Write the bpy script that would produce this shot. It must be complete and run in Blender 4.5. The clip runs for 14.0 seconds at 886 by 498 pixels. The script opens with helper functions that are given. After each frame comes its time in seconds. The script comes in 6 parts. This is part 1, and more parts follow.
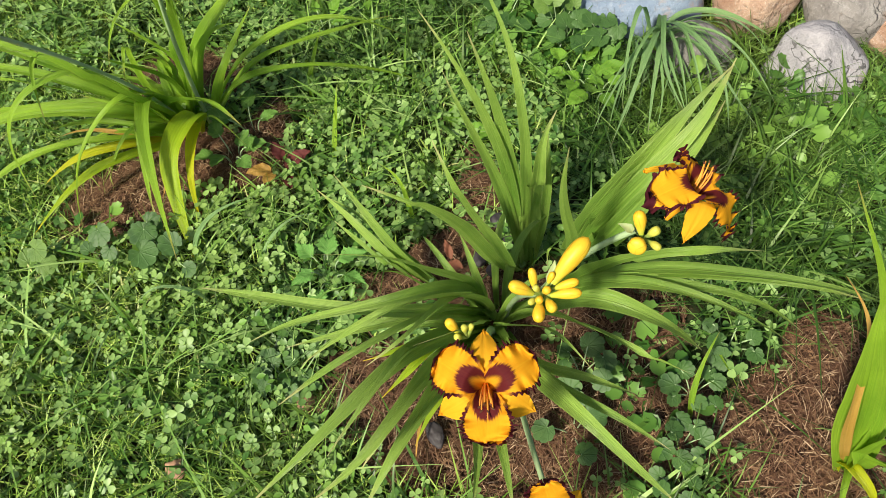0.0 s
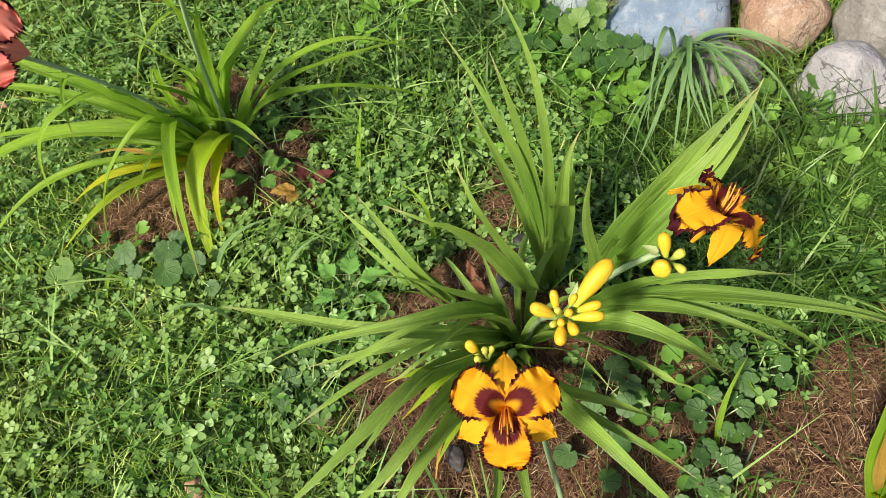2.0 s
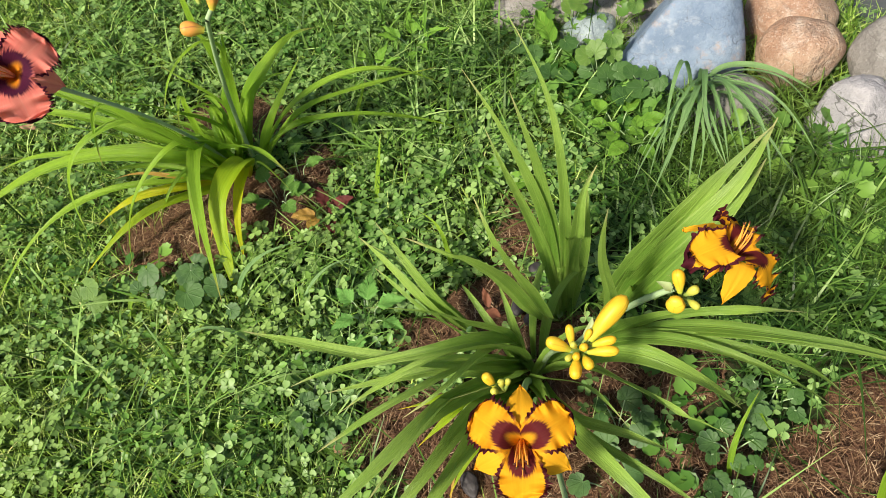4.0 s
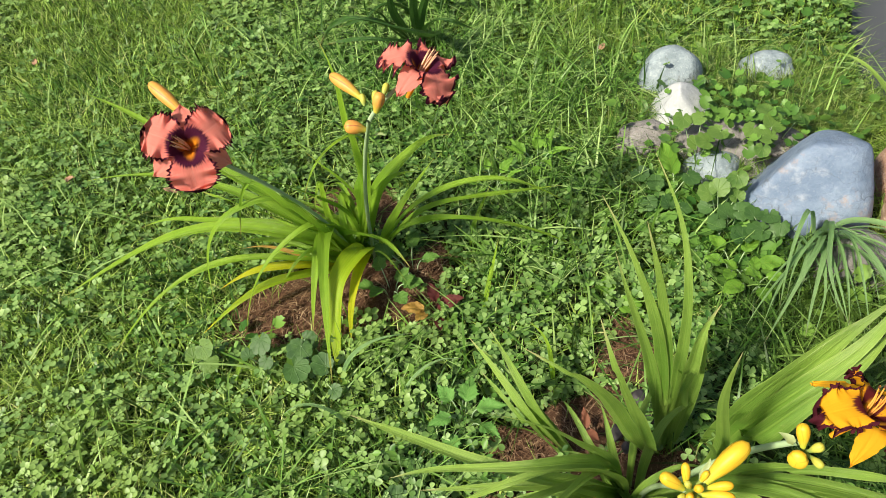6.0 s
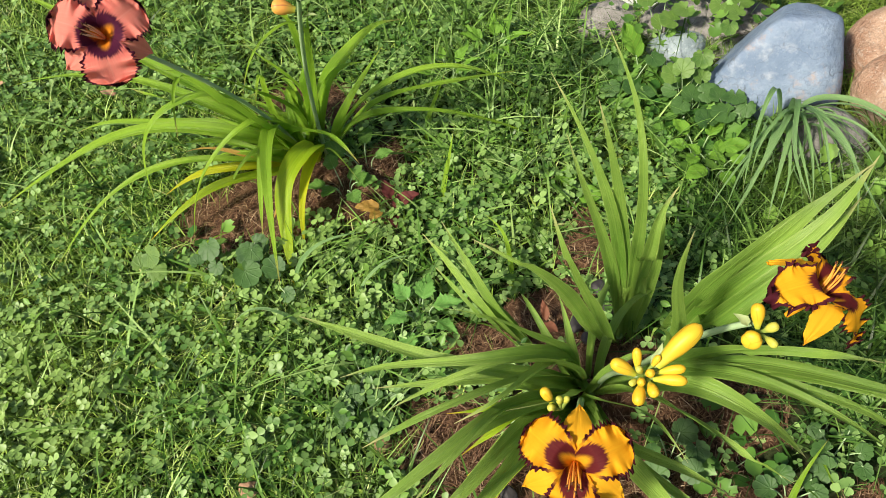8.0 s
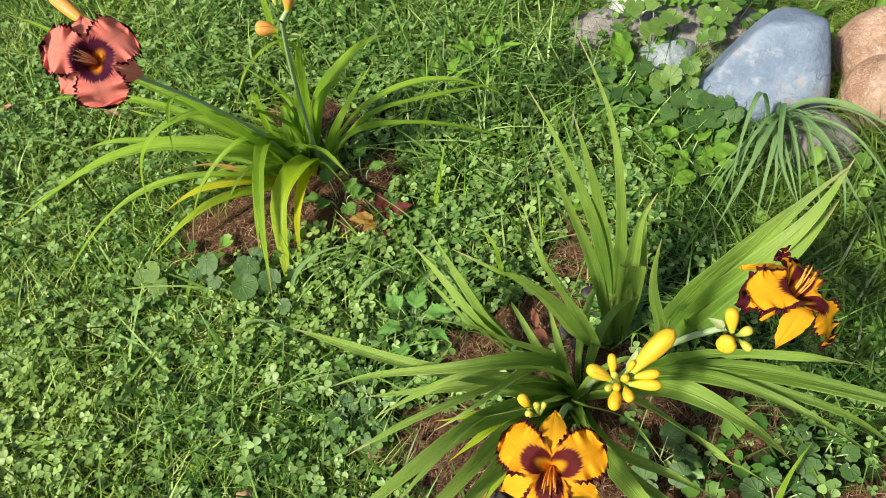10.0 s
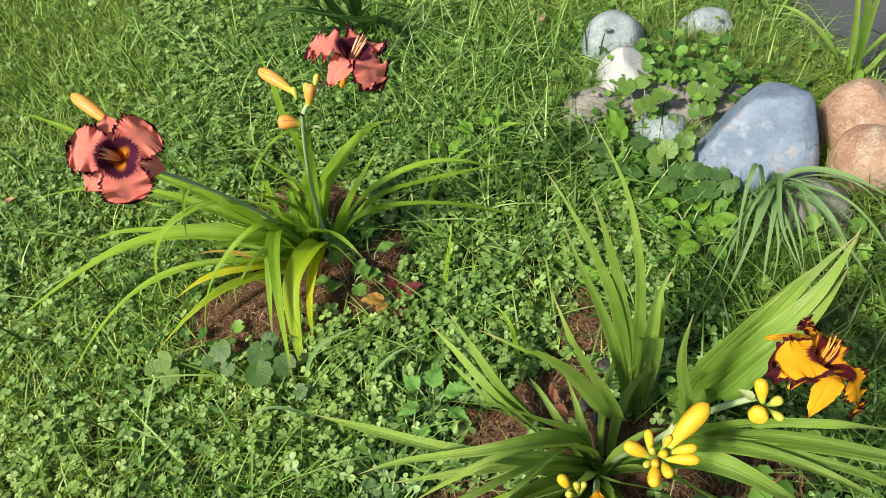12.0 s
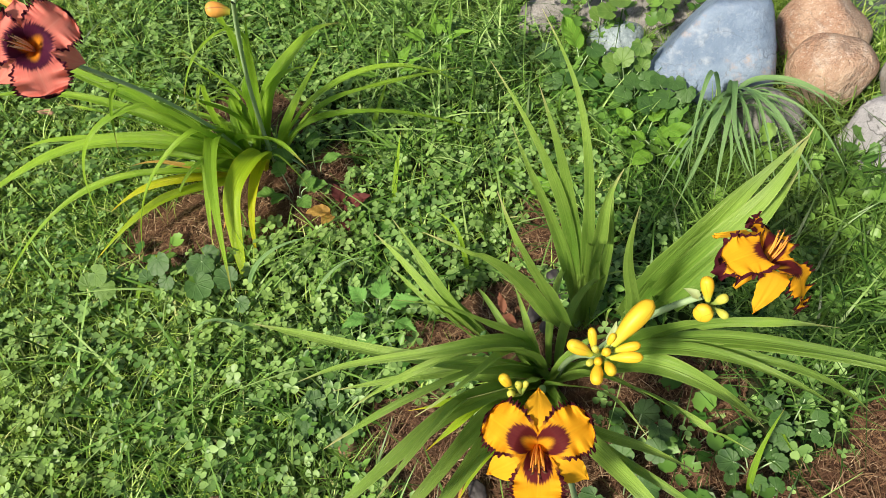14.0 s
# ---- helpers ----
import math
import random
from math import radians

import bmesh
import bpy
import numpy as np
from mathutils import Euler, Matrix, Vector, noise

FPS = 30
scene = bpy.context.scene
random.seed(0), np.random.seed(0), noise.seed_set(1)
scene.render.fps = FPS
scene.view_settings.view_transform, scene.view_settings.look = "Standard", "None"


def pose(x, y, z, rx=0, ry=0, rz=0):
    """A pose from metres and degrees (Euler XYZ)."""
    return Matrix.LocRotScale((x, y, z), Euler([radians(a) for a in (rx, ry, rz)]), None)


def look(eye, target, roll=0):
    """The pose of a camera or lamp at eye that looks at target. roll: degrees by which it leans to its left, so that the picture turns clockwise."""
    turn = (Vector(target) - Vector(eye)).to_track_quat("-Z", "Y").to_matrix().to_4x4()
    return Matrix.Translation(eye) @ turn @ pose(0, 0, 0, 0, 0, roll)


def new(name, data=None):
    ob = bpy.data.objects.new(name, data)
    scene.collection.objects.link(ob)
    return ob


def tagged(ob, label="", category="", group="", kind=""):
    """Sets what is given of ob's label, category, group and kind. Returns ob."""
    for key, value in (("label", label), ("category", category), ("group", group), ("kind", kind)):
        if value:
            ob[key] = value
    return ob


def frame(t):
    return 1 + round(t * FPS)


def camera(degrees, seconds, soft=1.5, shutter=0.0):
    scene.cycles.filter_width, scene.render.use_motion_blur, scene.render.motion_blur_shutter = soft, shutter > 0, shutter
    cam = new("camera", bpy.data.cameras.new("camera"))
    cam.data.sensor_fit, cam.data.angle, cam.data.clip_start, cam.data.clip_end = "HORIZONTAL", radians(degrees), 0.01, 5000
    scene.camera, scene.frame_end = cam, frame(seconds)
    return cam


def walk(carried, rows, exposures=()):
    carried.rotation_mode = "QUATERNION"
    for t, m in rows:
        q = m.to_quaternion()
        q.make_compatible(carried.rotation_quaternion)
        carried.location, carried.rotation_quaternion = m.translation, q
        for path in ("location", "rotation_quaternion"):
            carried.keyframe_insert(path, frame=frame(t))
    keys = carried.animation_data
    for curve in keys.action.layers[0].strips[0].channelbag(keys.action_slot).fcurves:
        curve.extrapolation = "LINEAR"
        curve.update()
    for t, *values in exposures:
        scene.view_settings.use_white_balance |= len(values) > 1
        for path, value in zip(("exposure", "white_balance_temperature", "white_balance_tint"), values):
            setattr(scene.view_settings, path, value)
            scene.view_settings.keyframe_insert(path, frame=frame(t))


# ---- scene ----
cam = camera(61.7, 14.0, soft=0.6)
PATH = [
    (0, (0.105, 0.178, 1.109), (-0.019, 1.186, -0.614), -10.8),
    (0.5, (0.073, 0.179, 1.141), (-0.143, 1.248, -0.535), -12.7),
    (1, (0.085, 0.182, 1.125), (-0.157, 1.276, -0.531), -13.4),
    (1.5, (0.102, 0.183, 1.11), (-0.114, 1.258, -0.563), -13.5),
    (2, (0.11, 0.182, 1.103), (-0.078, 1.238, -0.584), -13.0),
    (2.2, (0.109, 0.181, 1.101), (-0.068, 1.23, -0.592), -12.7),
    (4.3, (0.105, 0.194, 1.154), (-0.138, 1.303, -0.492), -13.5),
    (4.5, (0.08, 0.196, 1.176), (-0.219, 1.363, -0.421), -13.0),
    (5, (0.046, 0.183, 1.179), (-0.336, 1.424, -0.341), -11.5),
    (5.5, (0.045, 0.176, 1.179), (-0.359, 1.45, -0.309), -10.5),
    (6, (0.04, 0.176, 1.175), (-0.366, 1.457, -0.307), -10.0),
    (6.5, (0.042, 0.176, 1.17), (-0.356, 1.431, -0.335), -10.3),
    (7, (0.05, 0.18, 1.149), (-0.321, 1.371, -0.414), -11.2),
    (7.5, (0.064, 0.193, 1.12), (-0.282, 1.31, -0.502), -11.8),
    (7.7, (0.068, 0.197, 1.114), (-0.272, 1.289, -0.527), -11.9),
    (9.8, (0.127, 0.201, 1.132), (-0.264, 1.288, -0.5), -14.0),
    (10, (0.125, 0.196, 1.129), (-0.265, 1.298, -0.494), -14.8),
    (10.5, (0.113, 0.201, 1.156), (-0.261, 1.367, -0.426), -15.6),
    (11, (0.09, 0.2, 1.165), (-0.278, 1.423, -0.374), -14.9),
    (11.5, (0.08, 0.199, 1.174), (-0.275, 1.45, -0.345), -14.2),
    (12, (0.069, 0.194, 1.161), (-0.263, 1.45, -0.359), -13.3),
    (12.5, (0.07, 0.186, 1.165), (-0.238, 1.436, -0.366), -12.7),
    (13, (0.078, 0.19, 1.161), (-0.199, 1.413, -0.397), -11.9),
    (13.5, (0.083, 0.194, 1.139), (-0.165, 1.371, -0.458), -11.4),
    (14, (0.087, 0.184, 1.098), (-0.15, 1.309, -0.538), -11.0),
]
walk(cam, [(t, look(eye, target, roll)) for t, eye, target, roll in PATH])


# ---- light ----
SUN_AZ, SUN_EL = -132.0, 47.0      # degrees; azimuth counted from +x towards +y
world = bpy.data.worlds.new("sky")
scene.world = world
world.use_nodes = True
sky = world.node_tree.nodes.new("ShaderNodeTexSky")
sky.sky_type, sky.sun_disc = "NISHITA", False
sky.sun_elevation, sky.sun_rotation = radians(SUN_EL), radians(90 - SUN_AZ)
sky.dust_density = 3.0
world.node_tree.links.new(sky.outputs[0], world.node_tree.nodes["Background"].inputs[0])
world.node_tree.nodes["Background"].inputs[1].default_value = 0.085
sun = new("sun", bpy.data.lights.new("sun", "SUN"))
sun.data.energy, sun.data.angle, sun.data.color = 5.0, radians(6.0), (1.0, 0.93, 0.76)
sun_way = Vector((math.cos(radians(SUN_AZ)) * math.cos(radians(SUN_EL)), math.sin(radians(SUN_AZ)) * math.cos(radians(SUN_EL)), math.sin(radians(SUN_EL))))
sun.matrix_world = look(sun_way * 10, (0, 0, 0))
scene.view_settings.exposure = 0.31


# ---- materials ----
class Mat:
    """A node material and a few short ways to wire it."""

    def __init__(self, name, rough=0.5, spec=0.4):
        self.m = bpy.data.materials.new(name)
        self.m.use_nodes = True
        self.t = self.m.node_tree
        self.b = self.t.nodes["Principled BSDF"]
        self.b.inputs["Roughness"].default_value = rough
        self.b.inputs["Specular IOR Level"].default_value = spec

    def n(self, kind):
        return self.t.nodes.new("ShaderNode" + kind)

    def put(self, socket, value):
        if isinstance(value, bpy.types.NodeSocket):
            self.t.links.new(value, socket)
        else:
            socket.default_value = (*value, 1) if isinstance(value, tuple) and len(value) == 3 and socket.type == "RGBA" else value

    def math(self, op, a, b=0.0, c=0.0):
        n = self.n("Math")
        n.operation = op
        for s, v in zip(n.inputs, (a, b, c)):
            self.put(s, v)
        return n.outputs[0]

    def step(self, v, lo, hi, a=0.0, b=1.0):
        n = self.n("MapRange")
        n.interpolation_type = "SMOOTHSTEP"
        for k, x in zip(("Value", "From Min", "From Max", "To Min", "To Max"), (v, lo, hi, a, b)):
            self.put(n.inputs[k], x)
        return n.outputs[0]

    def mix(self, f, a, b, how="MIX"):
        n = self.n("Mix")
        n.data_type, n.blend_type = "RGBA", how
        for i, v in ((0, f), (6, a), (7, b)):
            self.put(n.inputs[i], v)
        return n.outputs[2]

    def noise(self, scale, detail=4.0, rough=0.55, coords="Object", stretch=None):
        c = self.n("TexCoord").outputs[coords]
        if stretch:
            mp = self.n("Mapping")
            mp.inputs["Scale"].default_value = stretch
            self.t.links.new(c, mp.inputs[0])
            c = mp.outputs[0]
        n = self.n("TexNoise")
        n.inputs["Scale"].default_value, n.inputs["Detail"].default_value, n.inputs["Roughness"].default_value = scale, detail, rough
        self.t.links.new(c, n.inputs["Vector"])
        return n.outputs[0]

    def uv(self):
        s = self.n("SeparateXYZ")
        self.t.links.new(self.n("TexCoord").outputs["UV"], s.inputs[0])
        return s.outputs[0], s.outputs[1]

    def ramp(self, v, *stops):
        n = self.n("ValToRGB")
        while len(n.color_ramp.elements) < len(stops):
            n.color_ramp.elements.new(0.5)
        for e, (p, c) in zip(n.color_ramp.elements, stops):
            e.position, e.color = p, (*c, 1)
        self.t.links.new(v, n.inputs[0])
        return n.outputs[0]

    def island(self):
        return self.n("NewGeometry").outputs["Random Per Island"]

    def chance(self):
        return self.n("ObjectInfo").outputs["Random"]

    def colour(self, c):
        self.put(self.b.inputs["Base Color"], c)
        return self

    def bump(self, h, strength=0.3, dist=0.002):
        n = self.n("Bump")
        n.inputs["Strength"].default_value, n.inputs["Distance"].default_value = strength, dist
        self.t.links.new(h, n.inputs["Height"])
        self.t.links.new(n.outputs[0], self.b.inputs["Normal"])
        return self

    def thin(self, c, share=0.3):
        """Light also passes through, as through a leaf or a petal."""
        tr, mx = self.n("BsdfTranslucent"), self.n("MixShader")
        self.put(tr.inputs[0], c)
        mx.inputs[0].default_value = share
        self.t.links.new(self.b.outputs[0], mx.inputs[1])
        self.t.links.new(tr.outputs[0], mx.inputs[2])
        self.t.links.new(mx.outputs[0], self.t.nodes["Material Output"].inputs[0])
        return self


def blade_mat(name, dark, light, tip, share=0.34):
    """A long leaf: fine parallel veins with sheen painted in, a pale keel, clouded tone and a dry tip."""
    m = Mat(name, 0.38, 0.5)
    u, v = m.uv()
    vein = m.math("MULTIPLY_ADD", m.noise(1.0, 3.0, 0.6, "UV", (30.0, 0.8, 1.0)), 4.0, -2.0)
    fine = m.math("MULTIPLY_ADD", m.noise(1.0, 2.0, 0.5, "UV", (75.0, 1.0, 1.0)), 4.0, -2.0)
    off = m.math("ABSOLUTE", m.math("SUBTRACT", u, 0.5))
    keel, margin = m.step(off, 0.015, 0.055, 1.0, 0.0), m.step(off, 0.43, 0.49)
    base = m.mix(m.step(m.noise(8.0, 3.0), 0.3, 0.7), dark, light)
    base = m.mix(m.math("MULTIPLY", m.chance(), 0.65), base, m.mix(m.chance(), dark, light))
    base = m.mix(m.step(v, 0.25, 0.9, 0.0, 0.5), base, light)
    base = m.mix(m.step(vein, -0.5, 0.5, 0.0, 0.55), base, dark)
    # pale streaks along the veins also put a glossy sheen into the colour
    base = m.mix(m.step(fine, -0.2, 0.8, 0.0, 0.35), base, m.mix(0.15, light, tip))
    base = m.mix(m.step(m.noise(14.0, 4.0), 0.58, 0.78, 0.0, 0.30), base, m.mix(0.2, light, tip))
    base = m.mix(m.step(m.noise(26.0, 5.0, 0.65), 0.40, 0.70, 0.0, 0.45), base, m.mix(0.35, dark, light))
    base = m.mix(m.math("MULTIPLY", keel, 0.55), base, m.mix(0.5, dark, light))
    base = m.mix(m.math("MULTIPLY", margin, 0.35), base, m.mix(0.4, light, tip))
    fray = m.math("ADD", v, m.math("MULTIPLY", m.noise(60.0), 0.08))
    base = m.mix(m.step(fray, 0.94, 1.03), base, tip)
    base = m.mix(m.step(m.noise(170.0, 2.0), 0.70, 0.78, 0.0, 0.35), base, tip)
    m.colour(base).thin(m.mix(0.5, base, light), share)
    m.bump(m.math("ADD", m.math("ADD", vein, m.math("MULTIPLY", fine, 0.5)), m.math("MULTIPLY", keel, 2.0)), 0.5, 0.0012)
    return m.m


def broad_mat(name, dark, light, tip):
    """A broad leaf: pale midrib and side veins that run off it."""
    m = Mat(name, 0.58, 0.28)
    u, v = m.uv()
    side = m.math("ABSOLUTE", m.math("SUBTRACT", u, 0.5))
    rib = m.step(side, 0.0, 0.035, 1.0, 0.0)
    vein = m.step(m.math("SINE", m.math("MULTIPLY_ADD", v, 44.0, m.math("MULTIPLY", side, -26.0))), 0.75, 1.0)
    base = m.mix(m.noise(30.0), dark, light)
    base = m.mix(m.math("MULTIPLY", m.chance(), 0.5), base, light)
    base = m.mix(m.math("MULTIPLY", m.math("MAXIMUM", rib, vein), 0.28), base, tip)
    m.colour(base).thin(base, 0.25)
    m.bump(m.math("SUBTRACT", m.noise(80.0), vein), 0.5, 0.0012)
    return m.m


def fan_mat(name, dark, light, pale):
    """A round leaf: pale veins that spread from its stalk, puffed between them."""
    m = Mat(name, 0.50, 0.35)
    u, v = m.uv()
    ray = m.math("ABSOLUTE", m.math("SINE", m.math("MULTIPLY", u, 9 * math.pi)))
    vein = m.math("MULTIPLY", m.step(ray, 0.0, 0.22, 1.0, 0.0), m.step(v, 0.55, 1.0, 1.0, 0.25))
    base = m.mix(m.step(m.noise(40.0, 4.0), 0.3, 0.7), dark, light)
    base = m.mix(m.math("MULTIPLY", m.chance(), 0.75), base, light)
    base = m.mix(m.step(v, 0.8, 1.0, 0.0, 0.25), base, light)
    base = m.mix(m.math("MULTIPLY", vein, 0.45), base, pale)
    m.colour(base).thin(m.mix(0.4, base, light), 0.22)
    m.bump(m.math("ADD", m.math("SUBTRACT", ray, vein), m.noise(160.0, 3.0)), 0.5, 0.0018)
    return m.m


def herb_mat(name, dark, light, share=0.10, rough=0.42):
    """Small leaves joined in one mesh, each with its own tone."""
    m = Mat(name, rough, 0.3)
    base = m.mix(m.math("POWER", m.island(), 1.4), dark, light)
    base = m.mix(m.step(m.noise(6.0, 4.0), 0.35, 0.7, 0.0, 0.55), base, m.mix(0.5, light, dark))
    base = m.mix(m.step(m.noise(3.0, 3.0), 0.45, 0.7, 0.0, 0.5), base, m.mix(0.5, light, (0.30, 0.40, 0.05)))
    m.colour(base).thin(m.mix(0.4, base, light), share)
    return m.m


def petal_mat(name, main, pale, eye, edge, throat, eye_end, edged, spread=0.10, hem=0.86):
    """A petal: a dark feathered eye round a bright throat, fine rays, and a dark frilled hem."""
    m = Mat(name, 0.70, 0.12)
    u, v = m.uv()
    side = m.math("ABSOLUTE", m.math("MULTIPLY_ADD", u, 2.0, -1.0))
    ray = m.noise(1.0, 3.0, 0.6, "UV", (24.0, 1.6, 1.0))
    base = m.mix(m.noise(1.0, 4.0, 0.6, "UV", (11.0, 1.5, 1.0)), main, pale)
    base = m.mix(m.math("MULTIPLY", m.step(side, 0.0, 0.05, 1.0, 0.0), 0.5), base, pale)
    base = m.mix(m.step(m.noise(90.0, 3.0), 0.5, 0.75, 0.0, 0.3), base, pale)
    reach = m.math("MULTIPLY_ADD", m.math("MULTIPLY", side, side), -spread, eye_end)
    d = m.math("ADD", m.math("SUBTRACT", v, reach), m.math("MULTIPLY_ADD", ray, 0.22, -0.11))
    tone = m.mix(m.noise(1.0, 4.0, 0.6, "UV", (30.0, 3.0, 1.0)), eye, m.mix(0.06, eye, main))
    base = m.mix(m.step(d, 0.0, 0.16, 0.30, 0.0), base, m.mix(0.4, main, eye))
    base = m.mix(m.step(d, -0.045, 0.035, 1.0, 0.0), base, tone)
    glow = m.math("ADD", v, m.math("ADD", m.math("MULTIPLY", side, 0.22), m.math("MULTIPLY_ADD", ray, 0.10, -0.05)))
    base = m.mix(m.step(glow, 0.20, 0.36, 1.0, 0.0), base, throat)
    if edged:
        teeth = m.math("MULTIPLY_ADD", m.noise(1.0, 3.0, 0.7, "UV", (5.0, 55.0, 1.0)), 0.20, -0.10)
        w = m.math("ADD", m.math("MAXIMUM", side, m.step(v, 0.78, 1.03)), teeth)
        w = m.math("MULTIPLY", m.step(w, hem, hem + 0.05), m.step(v, 0.28, 0.42))
        base = m.mix(w, base, edge)
    m.colour(base).thin(base, 0.32)
    m.bump(ray, 0.25, 0.001)
    return m.m


def plain_mat(name, a, b, rough=0.5, scale=30.0, share=0.0):
    m = Mat(name, rough, 0.35)
    base = m.mix(m.noise(scale), a, b)
    m.colour(base).bump(m.noise(scale * 3), 0.3, 0.001)
    return (m.thin(base, share) if share else m).m


leaf_green = blade_mat("leaf_green", (0.118, 0.285, 0.016), (0.420, 0.640, 0.050), (0.36, 0.30, 0.09), 0.40)
leaf_broad = blade_mat("leaf_broad", (0.094, 0.225, 0.022), (0.390, 0.560, 0.105), (0.48, 0.46, 0.20), 0.26)
# lime of the salmon lily's leaves; on the golden lily it imitates sunlit ones
leaf_lime_lit = blade_mat("leaf_lime_lit", (0.19, 0.40, 0.016), (0.47, 0.62, 0.025), (0.80, 0.60, 0.02), 0.45)
leaf_yellow = blade_mat("leaf_yellow", (0.36, 0.50, 0.012), (0.70, 0.68, 0.018), (0.85, 0.48, 0.02), 0.45)
leaf_dead = blade_mat("leaf_dead", (0.50, 0.28, 0.05), (0.74, 0.46, 0.12), (0.45, 0.18, 0.06))
leaf_dark = blade_mat("leaf_dark", (0.026, 0.090, 0.014), (0.080, 0.190, 0.032), (0.25, 0.22, 0.08))
sedge_mat = blade_mat("sedge", (0.120, 0.270, 0.075), (0.350, 0.540, 0.220), (0.25, 0.24, 0.12))
clover_mat = herb_mat("clover", (0.062, 0.155, 0.030), (0.330, 0.500, 0.155), 0.16)


def grass_tones(name, *stops):
    """Blades joined in one mesh: green tones with a few pale and dry blades among them."""
    m = Mat(name, 0.42, 0.35)
    base = m.ramp(m.island(), *stops)
    base = m.mix(m.step(m.noise(2.5, 4.0), 0.42, 0.66, 0.0, 0.45), base, m.mix(0.3, base, (0.34, 0.40, 0.05)))
    return m.colour(base).thin(base, 0.10).m


grass_mat = grass_tones("grass", (0.0, (0.028, 0.085, 0.008)), (0.35, (0.098, 0.200, 0.018)), (0.68, (0.255, 0.400, 0.055)), (0.93, (0.400, 0.540, 0.120)), (1.0, (0.52, 0.54, 0.22)))
# deep green of the lush grass, with soft shade worked into the tone
lush_shade_mat = grass_tones("lush_shaded_grass", (0.0, (0.014, 0.046, 0.006)), (0.4, (0.040, 0.105, 0.013)), (0.8, (0.100, 0.205, 0.032)), (1.0, (0.230, 0.360, 0.090)))
tangle_mat = grass_tones("tangle", (0.0, (0.040, 0.095, 0.012)), (0.5, (0.130, 0.220, 0.035)), (0.85, (0.25, 0.35, 0.09)), (1.0, (0.42, 0.46, 0.20)))
long_mat = grass_tones("long_grass", (0.0, (0.016, 0.055, 0.006)), (0.4, (0.070, 0.170, 0.018)), (0.8, (0.205, 0.370, 0.075)), (1.0, (0.400, 0.550, 0.190)))
m = Mat("straw", 0.75, 0.25)
straw_mat = m.colour(m.mix(m.step(m.noise(30.0, 4.0), 0.35, 0.65, 0.0, 0.6), m.ramp(m.island(), (0.0, (0.055, 0.026, 0.016)), (0.5, (0.17, 0.090, 0.048)), (0.85, (0.29, 0.18, 0.10)), (1.0, (0.58, 0.43, 0.28))), (0.12, 0.058, 0.034))).m
ivy_mat = herb_mat("ground_ivy", (0.034, 0.108, 0.017), (0.165, 0.320, 0.055))
weed_mat = broad_mat("weed", (0.070, 0.185, 0.020), (0.190, 0.380, 0.038), (0.30, 0.40, 0.06))
nettle_mat = broad_mat("nettle_leaf", (0.075, 0.215, 0.040), (0.180, 0.390, 0.080), (0.30, 0.46, 0.14))
lobed_mat = broad_mat("lobed_leaf", (0.060, 0.155, 0.024), (0.150, 0.300, 0.055), (0.26, 0.38, 0.12))
fan_green = fan_mat("fan_leaf", (0.027, 0.080, 0.018), (0.080, 0.170, 0.040), (0.15, 0.26, 0.10))
# paler copy of fan_green: young mallow leaves, and sunlight painted on ivy
fan_light = fan_mat("young_sunlit_fan_leaf", (0.050, 0.125, 0.020), (0.150, 0.260, 0.050), (0.25, 0.36, 0.12))
salmon_petal = petal_mat("salmon_petal", (0.88, 0.190, 0.150), (0.93, 0.33, 0.265), (0.055, 0.006, 0.034), (0.06, 0.008, 0.024), (0.85, 0.30, 0.02), 0.46, True, 0.14, 0.86)
salmon_sepal = petal_mat("salmon_sepal", (0.88, 0.200, 0.160), (0.92, 0.35, 0.28), (0.25, 0.03, 0.05), (0.10, 0.01, 0.03), (0.85, 0.36, 0.03), 0.40, False)
golden_petal = petal_mat("golden_petal", (0.87, 0.34, 0.010), (0.92, 0.47, 0.022), (0.095, 0.006, 0.018), (0.07, 0.010, 0.018), (0.86, 0.42, 0.02), 0.56, True, 0.40, 0.82)
golden_sepal = petal_mat("golden_sepal", (0.87, 0.37, 0.012), (0.92, 0.50, 0.03), (0.30, 0.04, 0.03), (0.10, 0.01, 0.03), (0.86, 0.42, 0.02), 0.30, False)
stamen_mat = plain_mat("stamen", (0.85, 0.40, 0.03), (0.80, 0.22, 0.06), 0.5, 60.0)
pale_stamen = plain_mat("pale_stamen", (0.90, 0.56, 0.34), (0.88, 0.38, 0.22), 0.5, 60.0)
anther_mat = plain_mat("anther", (0.045, 0.015, 0.010), (0.16, 0.06, 0.02), 0.8, 200.0)


def bud_mat(name, a, b, base, crease):
    """A bud: greenish at its foot, with creases where its petals meet."""
    m = Mat(name, 0.45, 0.35)
    u, v = m.uv()
    c = m.mix(m.noise(45.0, 5.0), a, b)
    fold = m.step(m.math("COSINE", m.math("MULTIPLY", u, 18.85)), 0.93, 1.0)
    c = m.mix(m.math("MULTIPLY", fold, 0.6), c, crease)
    c = m.mix(m.step(m.math("ADD", v, m.math("MULTIPLY", m.noise(70.0), 0.15)), 0.08, 0.55, 0.95, 0.0), c, base)
    m.colour(c).thin(c, 0.15).bump(m.noise(90.0), 0.3, 0.001)
    return m.m


